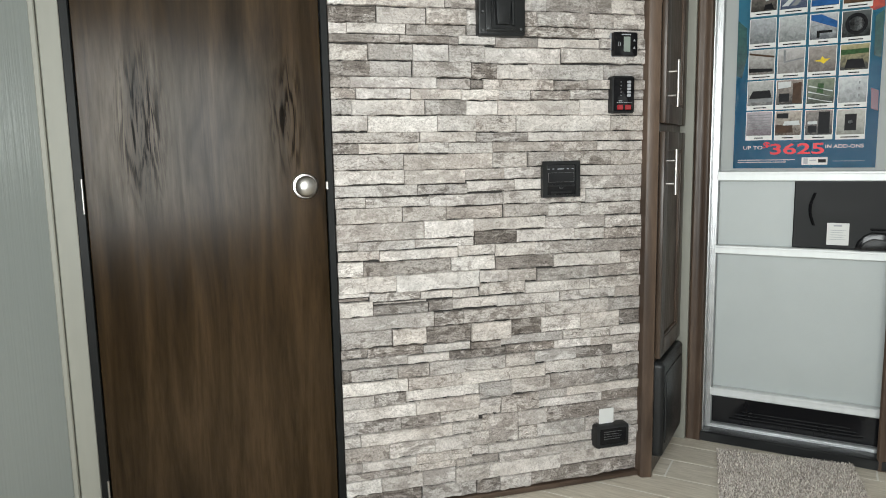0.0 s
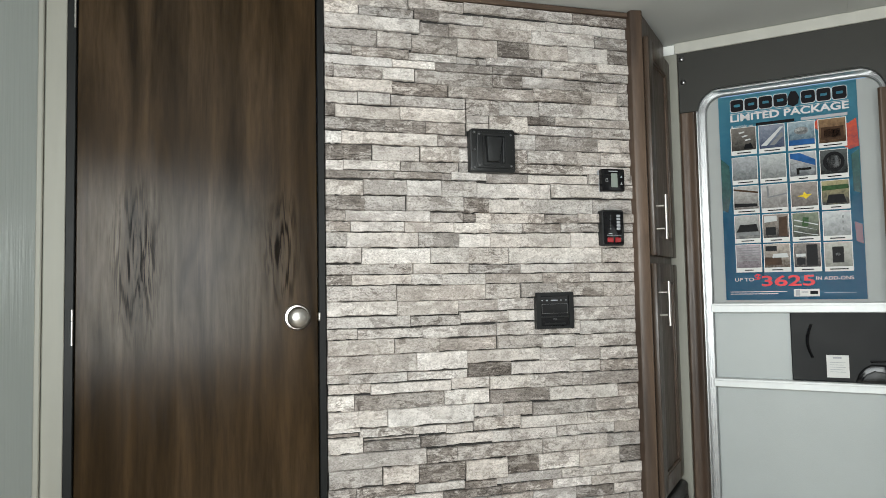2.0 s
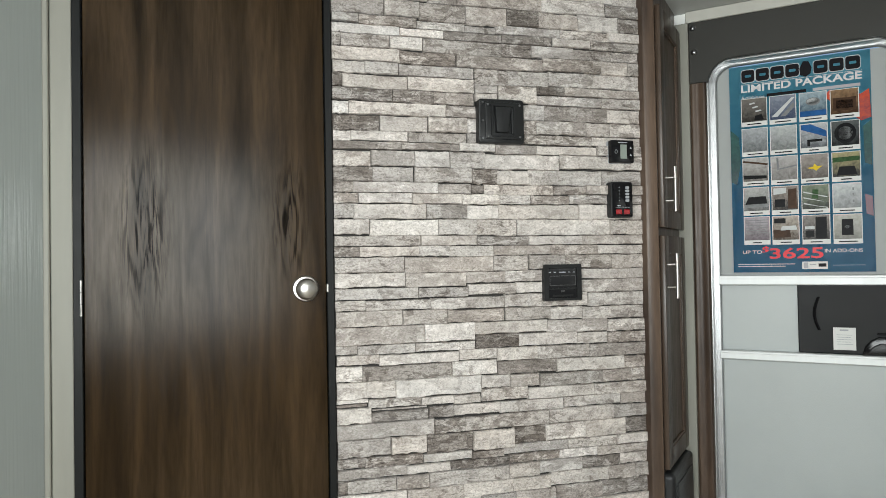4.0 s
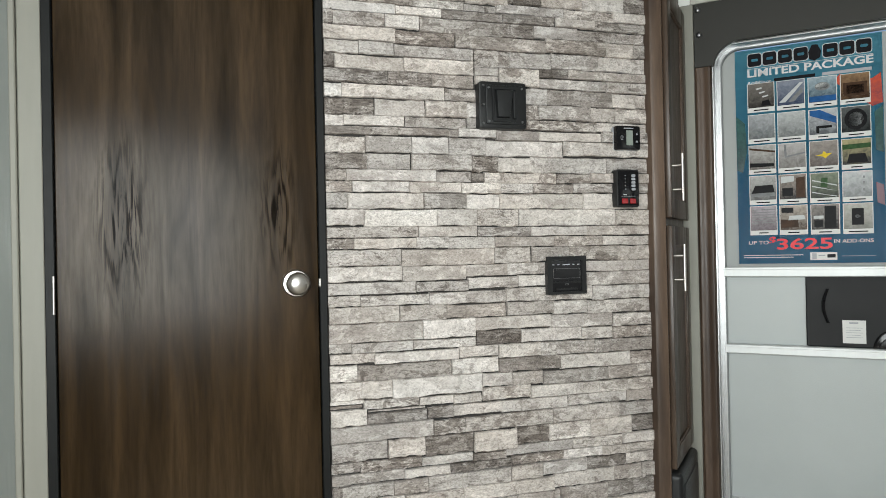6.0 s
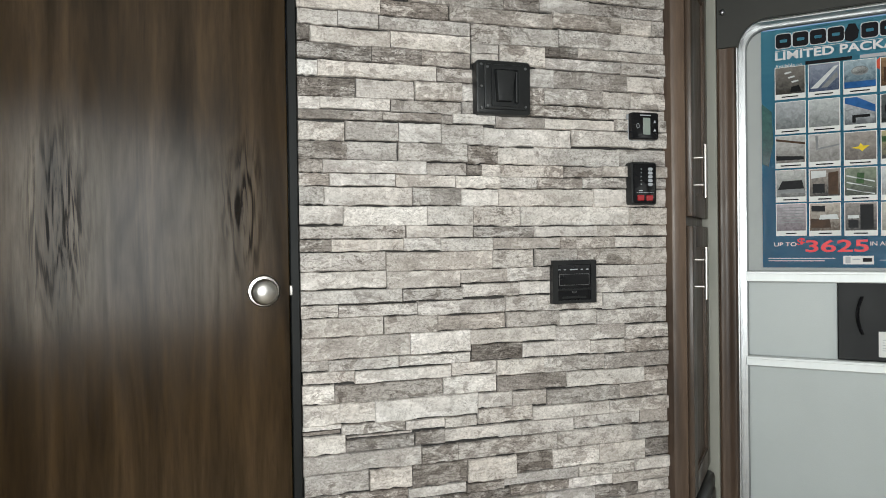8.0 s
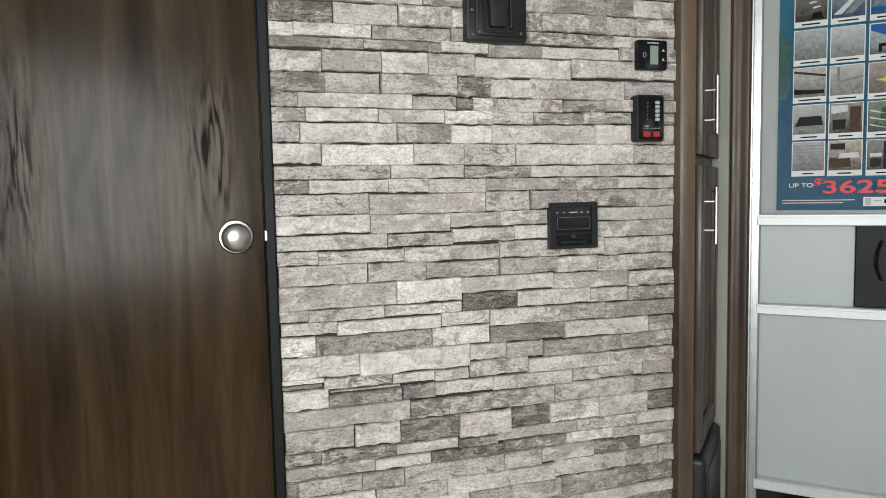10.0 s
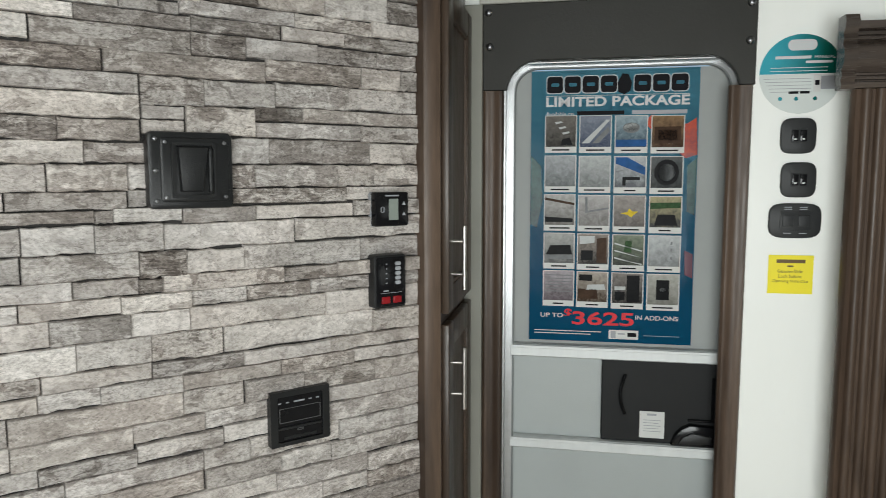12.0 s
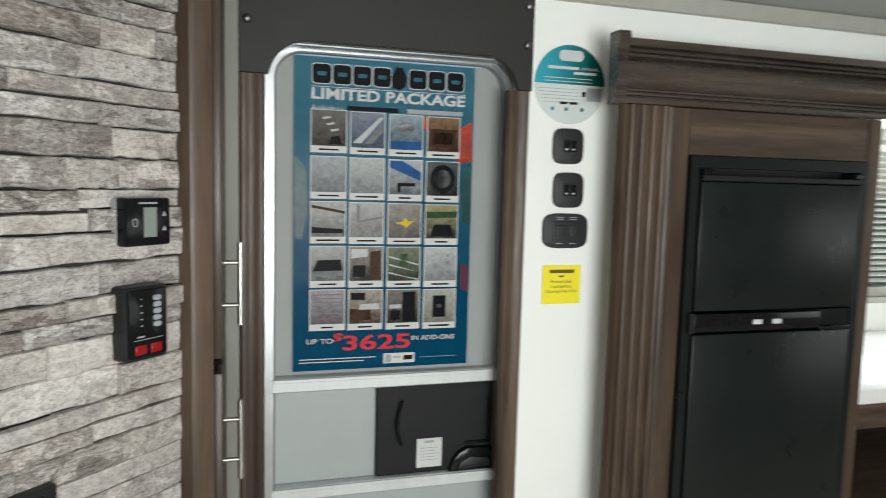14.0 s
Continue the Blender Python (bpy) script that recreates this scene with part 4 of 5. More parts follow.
M_REDLEAF = blend_material("red_foliage_print", (0.10, 0.03, 0.05), (0.50, 0.07, 0.03), "Z", 0.25, 0.0, 0.3, 0.5, 60, spec=0.1, coat=0.08)
M_SHORE = blend_material("dark_shore_print", (0.01, 0.03, 0.035), (0.03, 0.10, 0.09), "Z", 0.25, -0.1, 0.2, 0.5, 50, spec=0.1, coat=0.08)
M_POSTINK = material("pale_blue_print", 0.4, color=(0.12, 0.25, 0.34), vary=0.05)
PHOTO_TOPS = (0.264, 0.150, 0.038, -0.074, -0.185)
PHOTO_TONES = [((0.10, 0.09, 0.08), (0.22, 0.20, 0.18)), ((0.10, 0.14, 0.26), (0.30, 0.33, 0.40)), ((0.08, 0.16, 0.24), (0.40, 0.50, 0.55)), ((0.12, 0.06, 0.03), (0.32, 0.20, 0.11)),
               ((0.34, 0.36, 0.37), (0.48, 0.50, 0.52)), ((0.44, 0.46, 0.46), (0.58, 0.60, 0.60)), ((0.28, 0.30, 0.33), (0.60, 0.62, 0.64)), ((0.03, 0.035, 0.035), (0.12, 0.13, 0.13)),
               ((0.34, 0.30, 0.28), (0.55, 0.54, 0.52)), ((0.45, 0.42, 0.40), (0.55, 0.53, 0.52)), ((0.26, 0.22, 0.20), (0.40, 0.36, 0.33)), ((0.10, 0.10, 0.09), (0.45, 0.40, 0.22)),
               ((0.25, 0.25, 0.25), (0.50, 0.50, 0.48)), ((0.05, 0.04, 0.035), (0.35, 0.30, 0.26)), ((0.06, 0.07, 0.05), (0.22, 0.26, 0.18)), ((0.55, 0.57, 0.58), (0.64, 0.66, 0.67)),
               ((0.30, 0.24, 0.27), (0.46, 0.42, 0.45)), ((0.12, 0.07, 0.04), (0.50, 0.44, 0.38)), ((0.05, 0.045, 0.045), (0.28, 0.25, 0.23)), ((0.48, 0.47, 0.42), (0.56, 0.55, 0.50))]
M_PHOTOS = {(k % 4, k // 4): photo_print(*PHOTO_TONES[k], PHOTO_TOPS[k // 4]) for k in range(20)}
M_P = {"dark": material("photo_dark", 0.3, color=(0.008, 0.008, 0.009), spec=0.03, vary=0.3, scale=(60, 60, 60)), "pale": material("photo_pale", 0.3, color=(0.48, 0.49, 0.49), spec=0.03, vary=0.1, scale=(60, 60, 60)),
       "blue": material("photo_blue", 0.3, color=(0.02, 0.085, 0.24), spec=0.03, vary=0.2, scale=(40, 40, 40)), "yellow": material("photo_yellow", 0.3, color=(0.62, 0.45, 0.03), spec=0.03, vary=0.2, scale=(60, 60, 60)),
       "brown": material("photo_brown", 0.3, color=(0.055, 0.03, 0.018), spec=0.03, vary=0.3, scale=(60, 60, 60)), "grey": material("photo_grey", 0.3, color=(0.18, 0.185, 0.19), spec=0.03, vary=0.2, scale=(60, 60, 60)),
       "green": material("photo_green", 0.3, color=(0.03, 0.07, 0.025), spec=0.03, vary=0.4, scale=(90, 90, 90))}


def marks(i, j, x, z, y, ph):
    """The main shapes of each photo, inside a picture 85 mm wide and 87 mm high."""
    def shape(tone, pts):
        part("shape", slab([(x + 0.085 * a, z + 0.087 * c) for a, c in pts], y, y + 0.0006), M_P[tone], ph)

    def disc(tone, cx, cz, rx, rz, n=16):
        shape(tone, [(cx + rx * math.cos(2 * math.pi * k / n), cz + rz * math.sin(2 * math.pi * k / n)) for k in range(n)])

    k = (i, j)
    if k == (0, 0):
        for s in range(3):
            shape("pale", [(0.30 + 0.12 * s, 0.80 - 0.17 * s), (0.52 + 0.12 * s, 0.84 - 0.17 * s), (0.56 + 0.12 * s, 0.79 - 0.17 * s), (0.34 + 0.12 * s, 0.74 - 0.17 * s)])
        shape("dark", [(0.5, 0.05), (0.9, 0.05), (0.8, 0.3), (0.55, 0.25)])
    elif k == (1, 0):
        shape("pale", [(0.05, 0.12), (0.85, 0.88), (0.98, 0.88), (0.30, 0.12)])
        shape("grey", [(0.40, 0.12), (0.92, 0.66), (0.97, 0.50), (0.62, 0.12)])
    elif k == (2, 0):
        shape("blue", [(0, 0.02), (1, 0.02), (1, 0.24), (0, 0.24)])
        disc("grey", 0.5, 0.62, 0.28, 0.17)
        disc("pale", 0.5, 0.64, 0.24, 0.13)
    elif k == (3, 0):
        shape("brown", [(0.08, 0.12), (0.92, 0.12), (0.92, 0.66), (0.08, 0.66)])
        shape("dark", [(0.20, 0.22), (0.80, 0.22), (0.80, 0.56), (0.20, 0.56)])
    elif k == (2, 1):
        shape("blue", [(0.02, 0.98), (0.02, 0.78), (0.98, 0.40), (0.98, 0.66), (0.40, 0.98)])
        shape("dark", [(0.25, 0.06), (0.36, 0.06), (0.36, 0.24), (0.82, 0.24), (0.82, 0.34), (0.25, 0.34)])
    elif k == (3, 1):
        disc("dark", 0.5, 0.5, 0.40, 0.42, 22)
        disc("grey", 0.5, 0.5, 0.27, 0.28, 22)
        disc("dark", 0.5, 0.5, 0.10, 0.10)
    elif k == (0, 2):
        shape("brown", [(0, 0.92), (1, 0.74), (1, 0.66), (0, 0.84)])
        shape("dark", [(0, 0.10), (0.95, 0.10), (0.95, 0.22), (0, 0.28)])
    elif k == (1, 2):
        shape("grey", [(0.20, 0.96), (0.28, 0.96), (0.30, 0.50), (1, 0.62), (1, 0.56), (0.22, 0.42)])
    elif k == (2, 2):
        shape("yellow", [(0.20, 0.44), (0.44, 0.48), (0.50, 0.60), (0.60, 0.50), (0.80, 0.50), (0.66, 0.40), (0.56, 0.30), (0.46, 0.38)])
    elif k == (3, 2):
        shape("dark", [(0.15, 0.06), (0.90, 0.06), (0.80, 0.42), (0.25, 0.42)])
        shape("green", [(0, 0.60), (1, 0.64), (1, 0.82), (0, 0.80)])
    elif k == (0, 3):
        shape("dark", [(0.05, 0.28), (0.95, 0.30), (0.88, 0.62), (0.20, 0.60)])
        shape("grey", [(0.02, 0.14), (0.98, 0.14), (0.95, 0.28), (0.05, 0.28)])
    elif k == (1, 3):
        shape("pale", [(0.05, 0.66), (0.55, 0.72), (0.55, 0.94), (0.05, 0.94)])
        shape("brown", [(0.62, 0.05), (0.95, 0.05), (0.95, 0.90), (0.62, 0.86)])
        shape("dark", [(0.10, 0.12), (0.50, 0.12), (0.50, 0.46), (0.10, 0.46)])
    elif k == (2, 3):
        for s in range(3):
            shape("pale", [(0.05, 0.75 - 0.24 * s), (0.95, 0.50 - 0.24 * s), (0.95, 0.46 - 0.2 * s), (0.05, 0.70 - 0.24 * s)])
        shape("green", [(0.35, 0.45), (0.6, 0.42), (0.62, 0.80), (0.40, 0.82)])
    elif k == (3, 3):
        for s in (0.22, 0.50, 0.72):
            shape("grey", [(0.70, s), (0.76, s), (0.76, s + 0.10), (0.70, s + 0.10)])
    elif k == (0, 4):
        for s in range(6):
            shape("grey", [(0.05, 0.30 + 0.11 * s), (0.95, 0.30 + 0.11 * s), (0.95, 0.33 + 0.11 * s), (0.05, 0.33 + 0.11 * s)])
    elif k == (1, 4):
        shape("brown", [(0.02, 0.10), (0.70, 0.10), (0.66, 0.42), (0.02, 0.44)])
        shape("pale", [(0.30, 0.40), (0.95, 0.42), (0.90, 0.60), (0.35, 0.58)])
        shape("dark", [(0.05, 0.72), (0.50, 0.70), (0.50, 0.92), (0.05, 0.92)])
    elif k == (2, 4):
        shape("dark", [(0.48, 0.05), (0.90, 0.05), (0.90, 0.94), (0.48, 0.94)])
        shape("pale", [(0.08, 0.44), (0.44, 0.44), (0.44, 0.56), (0.08, 0.56)])
        shape("dark", [(0.10, 0.10), (0.42, 0.10), (0.42, 0.38), (0.10, 0.38)])
    elif k == (3, 4):
        shape("dark", [(0.28, 0.16), (0.70, 0.16), (0.70, 0.82), (0.28, 0.82)])
        disc("grey", 0.49, 0.50, 0.10, 0.07)


poster()


# ---- switches, card and sticker on the white wall ----
def switch_plate(u, z, w, h, rockers, wide):
    d = thing("switch_plate", CURB @ pose(u, W_SIDE - 0.001, z), "rounded black plate with two rocker switches" if not wide else "wide rounded black plate with two slide-out switches", "light switch", "wall switches")
    pts = []
    for k in range(40):     # softly swollen rectangle
        a = 2 * math.pi * k / 40
        ca, sa = math.cos(a), math.sin(a)
        q = (abs(ca) ** 4.2 + abs(sa) ** 4.2) ** (-1 / 4.2)
        pts.append((w / 2 * q * ca, h / 2 * q * sa))
    part("plate", slab(pts, -0.010, 0.0, 0.004), M_SWITCH, d)
    part("field", slab(rounded(-rockers * 0.62, rockers * 0.62, -0.017 if not wide else -0.024, 0.017 if not wide else 0.024, 0.002, 2), -0.0118, -0.0098, 0.0006), M_SWITCH, d)
    for x in ((-0.0095, 0.0095) if not wide else (-0.018, 0.018)):
        hw, hh = (0.0075, 0.0135) if not wide else (0.012, 0.014)
        r = part("rocker", slab([(x - hw, -hh), (x + hw, -hh), (x + hw, hh), (x - hw, hh)], -0.0150, -0.0110, 0.0012), M_GLOSS if not wide else M_SWITCH, d, "rocker switch")
        if not wide:
            part("rocker_mark", boxes((x - 0.003, x + 0.003, -0.0157, -0.0148, -0.010, -0.006)), M_WHITEINK, r)
    if wide:
        for x in (-0.018, 0.018):
            for z2, n in ((0.034, 2), (0.029, 1), (-0.031, 1)):
                part("print_line", boxes((x - 0.009, x + 0.009, -0.0106, -0.0096, z2 - 0.001, z2 + 0.001)), M_INKGREY, d)


switch_plate(1.261, 1.5685, 0.082, 0.087, 0.030, False)
switch_plate(1.266, 1.4605, 0.082, 0.087, 0.030, False)
switch_plate(1.2625, 1.359, 0.122, 0.087, 0.058, True)


def notice_card():
    d = thing("notice_card", CURB @ pose(1.260, W_SIDE - 0.001, 1.223), "yellow notice card with black print", "notice card")
    part("card", boxes((-0.053, 0.053, -0.0012, 0.0, -0.049, 0.049)), M_YELLOW, d)
    part("name_bar", boxes((-0.034, 0.034, -0.0016, -0.001, 0.029, 0.038)), M_BROWNINK, d)
    part("name_mark", boxes((-0.008, 0.006, -0.0016, -0.001, 0.019, 0.023)), M_BROWNINK, d)
    lettering("Remove Slide", -0.030, 0.004, 0.058, 0.0085, M_BROWNINK, d, -0.0018)
    lettering("Lock before", -0.028, -0.0085, 0.054, 0.0085, M_BROWNINK, d, -0.0018)
    lettering("Opening Slide Out", -0.042, -0.0225, 0.084, 0.0095, M_BROWNINK, d, -0.0018)


M_BROWNINK = material("brown_ink", 0.5, color=(0.12, 0.07, 0.01), vary=0.1)
notice_card()


def sticker():
    d = thing("round_sticker", CURB @ pose(1.2605, W_SIDE - 0.001, 1.715), "round glossy teal and white information sticker", "sticker")
    n, r = 36, 0.095
    top = [(r * math.cos(math.pi * k / n), 0.004 + r * math.sin(math.pi * k / n)) for k in range(n + 1)]
    low = [(r * math.cos(math.pi + math.pi * k / n), 0.003 + r * math.sin(math.pi + math.pi * k / n)) for k in range(n + 1)]
    part("upper_half", slab(top, -0.0012, 0.0), M_TEAL, d, "teal half")
    part("lower_half", slab(low, -0.0012, 0.0), M_STICKW, d, "white half")
    part("cloud_mark", slab(rounded(-0.032, 0.034, 0.060, 0.086, 0.012), -0.0017, -0.001), M_WHITEINK, d)
    lettering("MANUAL", 0.030, 0.040, 0.046, 0.007, M_WHITEINK, d, -0.0018)
    part("word_bar", boxes((-0.060, 0.022, -0.0017, -0.001, 0.040, 0.047)), M_WHITEINK, d)
    part("word_bar", boxes((0.010, 0.070, -0.0017, -0.001, 0.029, 0.035)), M_WHITEINK, d)
    for k in range(2):
        part("text_line", boxes((-0.07, 0.06, -0.0017, -0.001, 0.018 - 0.008 * k, 0.0195 - 0.008 * k)), M_WHITEINK, d)
    for k in range(5):
        part("text_line", boxes((-0.085 + 0.004 * k, 0.025, -0.0017, -0.001, -0.008 - 0.008 * k, -0.0068 - 0.008 * k)), M_INKGREY, d)
    part("picture_mark", boxes((0.032, 0.086, -0.0017, -0.001, -0.034, -0.002)), M_INKGREY, d)
    part("phone_mark", boxes((0.030, 0.046, -0.0022, -0.0015, -0.040, 0.002)), M_PAPER, d)
    part("phone_screen", boxes((0.033, 0.043, -0.0026, -0.0020, -0.024, -0.012)), M_INK, d)
    for x in (-0.026, 0.000):
        part("store_badge", boxes((x, x + 0.022, -0.0018, -0.001, -0.044, -0.038)), M_INK, d)
    for x in (-0.045, -0.008, 0.035):
        c = turned([(0.0045, -0.0018), (0.005, -0.001)], 14)
        bmesh.ops.translate(c, verts=c.verts, vec=(x, 0, -0.056))
        part("dot_mark", c, M_TEAL, d)


M_STICKW = material("sticker_white", 0.2, color=(0.665, 0.703, 0.684), vary=0.03, coat=0.4)
sticker()


# ---- slide-out front with refrigerator ----
def slide_front():
    d = thing("refrigerator_cabinet", SLIDE, "dark walnut slide-out front with fluted pilaster", "cabinet front")
    FD = 0.762
    prof = [(1.340, 0.785), (1.340, FD + 0.008), (1.346, FD)]
    u = 1.358
    for k in range(4):
        for a in range(7):
            t = math.pi * a / 6
            prof.append((u + 0.011 - 0.011 * math.cos(t), FD + 0.004 - 0.010 * math.sin(t)))
        u += 0.029
    prof += [(u + 0.002, FD), (1.480, FD), (1.480, 0.785)]
    part("pilaster", upright(prof, -0.041, 1.687), M_TRIM, d, "fluted walnut pilaster")
    part("stile", boxes((1.4815, 1.528, FD + 0.003, 0.785, -0.041, 1.687), bevel=0.002), M_TRIM, d)
    part("end_stile", boxes((2.078, 2.125, FD + 0.003, 1.44, -0.041, 1.687), bevel=0.003), M_TRIM, d)
    part("top_rail", boxes((1.5285, 2.0775, FD + 0.003, 0.785, 1.571, 1.687), bevel=0.002), M_TRIM_X, d)
    part("low_panel", boxes((1.5285, 2.0775, FD + 0.003, 0.785, -0.041, 0.30), bevel=0.002), M_TRIM_X, d)
    return d


def fascia():
    d = thing("slide_fascia", SLIDE, "dark moulded wooden valance over the slide-out", "valance")
    P = [(0.775, 1.688), (0.746, 1.688), (0.743, 1.694), (0.743, 1.700), (0.753, 1.703), (0.753, 1.705), (0.745, 1.707), (0.745, 1.711), (0.754, 1.713), (0.754, 1.715), (0.746, 1.717), (0.746, 1.721), (0.755, 1.724),
         (0.748, 1.731), (0.737, 1.741), (0.731, 1.755), (0.731, 1.768), (0.737, 1.781), (0.748, 1.791), (0.756, 1.795), (0.746, 1.798), (0.746, 1.802), (0.755, 1.804), (0.755, 1.806), (0.745, 1.808), (0.745, 1.812),
         (0.754, 1.814), (0.754, 1.817), (0.738, 1.821), (0.735, 1.838), (0.775, 1.838)]
    part("moulding", sweep(P, 1.333, 4.29), M_FASCIA, d)
    C = [(0.772, 1.684), (0.738, 1.684), (0.734, 1.694), (0.740, 1.704), (0.732, 1.714), (0.740, 1.726), (0.728, 1.738), (0.722, 1.756), (0.726, 1.776), (0.738, 1.788), (0.730, 1.798), (0.738, 1.810),
         (0.728, 1.822), (0.724, 1.836), (0.730, 1.852), (0.772, 1.852)]
    part("end_cap", sweep(C, 1.303, 1.332), M_FASCIA, d, "profiled end cap")


def fridge():
    d = thing("refrigerator", SLIDE @ pose(1.803, 0.765, 0.30), "black two-door refrigerator built into the slide-out", "refrigerator")
    part("body", boxes((-0.262, 0.262, 0.03, 0.60, 0.0, 1.255)), M_BLACK, d)
    fr = part("frame", ring([(0.273, 1.269), (-0.273, 1.269), (-0.273, 0.002), (0.273, 0.002)], [(0.250, 1.240), (-0.250, 1.240), (-0.250, 0.03), (0.250, 0.03)], -0.012, 0.035), M_FRIDGE, d, "black surround")
    up = part("freezer_door", boxes((-0.245, 0.245, -0.020, 0.030, 0.872, 1.205), bevel=0.004, seg=2), M_FRIDGE, d, "black freezer door")
    part("top_trim", boxes((-0.245, 0.245, -0.024, 0.03, 1.207, 1.222), bevel=0.002), M_BLACK, up)
    part("hinge_cap", boxes((-0.246, -0.220, -0.026, 0.02, 1.222, 1.236), bevel=0.002), M_GLOSS, d)
    part("hinge_cap", boxes((0.220, 0.246, -0.026, 0.02, 1.222, 1.236), bevel=0.002), M_GLOSS, d)
    lo = part("lower_door", boxes((-0.245, 0.245, -0.020, 0.030, 0.035, 0.810), bevel=0.004, seg=2), M_FRIDGE, d, "black lower door")
    ctl = part("control_strip", boxes((-0.247, 0.140, -0.026, 0.02, 0.818, 0.866), bevel=0.004, seg=2), M_GLOSS, d, "gloss black control strip")
    part("grip", boxes((0.141, 0.247, -0.010, 0.02, 0.818, 0.866)), M_JAMB, d)
    part("grip_lip", boxes((0.141, 0.245, -0.024, -0.012, 0.811, 0.822), bevel=0.002), M_FRIDGE, d)
    for x in (-0.075, -0.015):
        part("key", boxes((x, x + 0.028, -0.0285, -0.0255, 0.835, 0.848), bevel=0.001), M_WHITEINK, ctl, "pale key")
    part("side_clip", boxes((-0.262, -0.248, -0.028, 0.0, 0.815, 0.868), bevel=0.002), M_BLACK, d)


slide_front()
fascia()
fridge()


# ---- galley beyond the refrigerator ----
def galley():
    d = thing("base_cabinet", SLIDE @ pose(2.127, 0, 0), "dark walnut base cabinet with an open shelf under the white worktop", "cabinet")
    part("body", boxes((0.001, 0.02, 0.80, 1.445, 0, 0.87), (0.0, 2.17, 1.40, 1.445, 0, 0.87), (2.15, 2.17, 0.80, 1.40, 0, 0.87), (0.02, 2.15, 0.80, 1.40, 0.0, 0.08)), M_CAB, d)
    part("rail", boxes((0.02, 2.15, 0.80, 0.82, 0.79, 0.87), bevel=0.002), M_TRIM_X, d)
    part("shelf", boxes((0.021, 2.149, 0.81, 1.39, 0.52, 0.54)), M_TRIM_X, d)
    w = solid("worktop", boxes((2.128, 4.295, 0.782, 1.447, 0.872, 0.915), bevel=0.004, seg=2), M_COUNTER, SLIDE, "white glossy galley worktop beside the refrigerator", "worktop", "object")
    win = thing("window_1", SLIDE @ pose(3.375, 1.45, 1.08), "galley window with white slatted blind", "window", kind="structure")
    part("window_frame", ring([(0.795, 0.62), (-0.795, 0.62), (-0.795, -0.02), (0.795, -0.02)], [(0.755, 0.58), (-0.755, 0.58), (-0.755, 0.02), (0.755, 0.02)], -0.012, 0.02), M_STRIP, win)
    part("window_sill", boxes((-0.795, 0.795, -0.03, -0.001, -0.045, -0.021), bevel=0.003), M_STRIP, win)
    pane = part("pane", boxes((-0.773, 0.773, 0.022, 0.026, 0.002, 0.598)), M_GLASS, win)
    pane.visible_shadow = False
    blind = thing("window_blind", SLIDE @ pose(3.375, 1.425, 1.66), "white slatted blind, half open", "blind")
    part("head_rail", boxes((-0.77, 0.77, -0.02, 0.012, -0.01, 0.02), bevel=0.003), M_BLIND, blind)
    for k in range(22):
        s = boxes((-0.755, 0.755, -0.012, 0.012, -0.0006, 0.0006))
        bmesh.ops.rotate(s, verts=s.verts, matrix=Matrix.Rotation(radians(28), 3, "X"))
        bmesh.ops.translate(s, verts=s.verts, vec=(0, -0.004, -0.025 - 0.024 * k))
        part("slat", s, M_BLIND, blind)


def glass():
    m = bpy.data.materials.new("window_glass")
    m.use_nodes = True
    b = m.node_tree.nodes["Principled BSDF"]
    b.inputs["Transmission Weight"].default_value, b.inputs["Roughness"].default_value, b.inputs["IOR"].default_value = 1.0, 0.02, 1.45
    b.inputs["Base Color"].default_value = (0.97, 0.99, 0.98, 1)
    return m


M_GLASS = glass()
galley()


# ---- mat by the entry ----
def door_mat():
    d = thing("door_mat", CURB @ pose(0.602, 0.690, 0.0, 0, 0, 9), "beige shaggy bath-style mat on the floor", "mat")
    part("backing", slab([(0, -0.66), (0.43, -0.66), (0.43, 0), (0, 0)], 0, 0.01), M_MAT, d).matrix_basis = Matrix(((1, 0, 0, 0), (0, 0, 1, 0), (0, 1, 0, 0.0005), (0, 0, 0, 1)))
    rnd = random.Random(3)
    verts, faces = [], []
    for k in range(30000):
        x, y = rnd.uniform(0.0, 0.43), rnd.uniform(-0.66, 0.0)
        a, l = rnd.uniform(0, 6.28), rnd.uniform(0.004, 0.010)
        lean, w = rnd.uniform(0.2, 1.3), 0.0012
        tx, ty, tz = x + l * lean * math.cos(a), y + l * lean * math.sin(a), 0.009 + l
        cx, cy = w * math.sin(a), -w * math.cos(a)
        n = len(verts)
        verts += [(x - cx, y - cy, 0.008), (x + cx, y + cy, 0.008), (tx + cx, ty + cy, tz), (tx - cx, ty - cy, tz)]
        faces.append((n, n + 1, n + 2, n + 3))
    me = bpy.data.meshes.new("pile")
    me.from_pydata(verts, [], faces)
    me.materials.append(M_PILE)
    p = new("pile", me)
    p.parent = d
    tagged(p, "looped beige yarn pile", kind="stuff")


def pile_material():
    m = material("mat_pile", 0.95, color=(0.34, 0.30, 0.265), vary=0.1, scale=(30, 30, 30))
    nt = m.node_tree
    geo = nt.nodes.new("ShaderNodeNewGeometry")
    rp = nt.nodes.new("ShaderNodeValToRGB")
    rp.color_ramp.elements[0].color, rp.color_ramp.elements[1].color = (0.27, 0.23, 0.20, 1), (0.80, 0.735, 0.67, 1)
    nt.links.new(geo.outputs["Random Per Island"], rp.inputs[0])
    nt.links.new(rp.outputs[0], nt.nodes["Principled BSDF"].inputs["Base Color"])
    return m


M_PILE = pile_material()
door_mat()

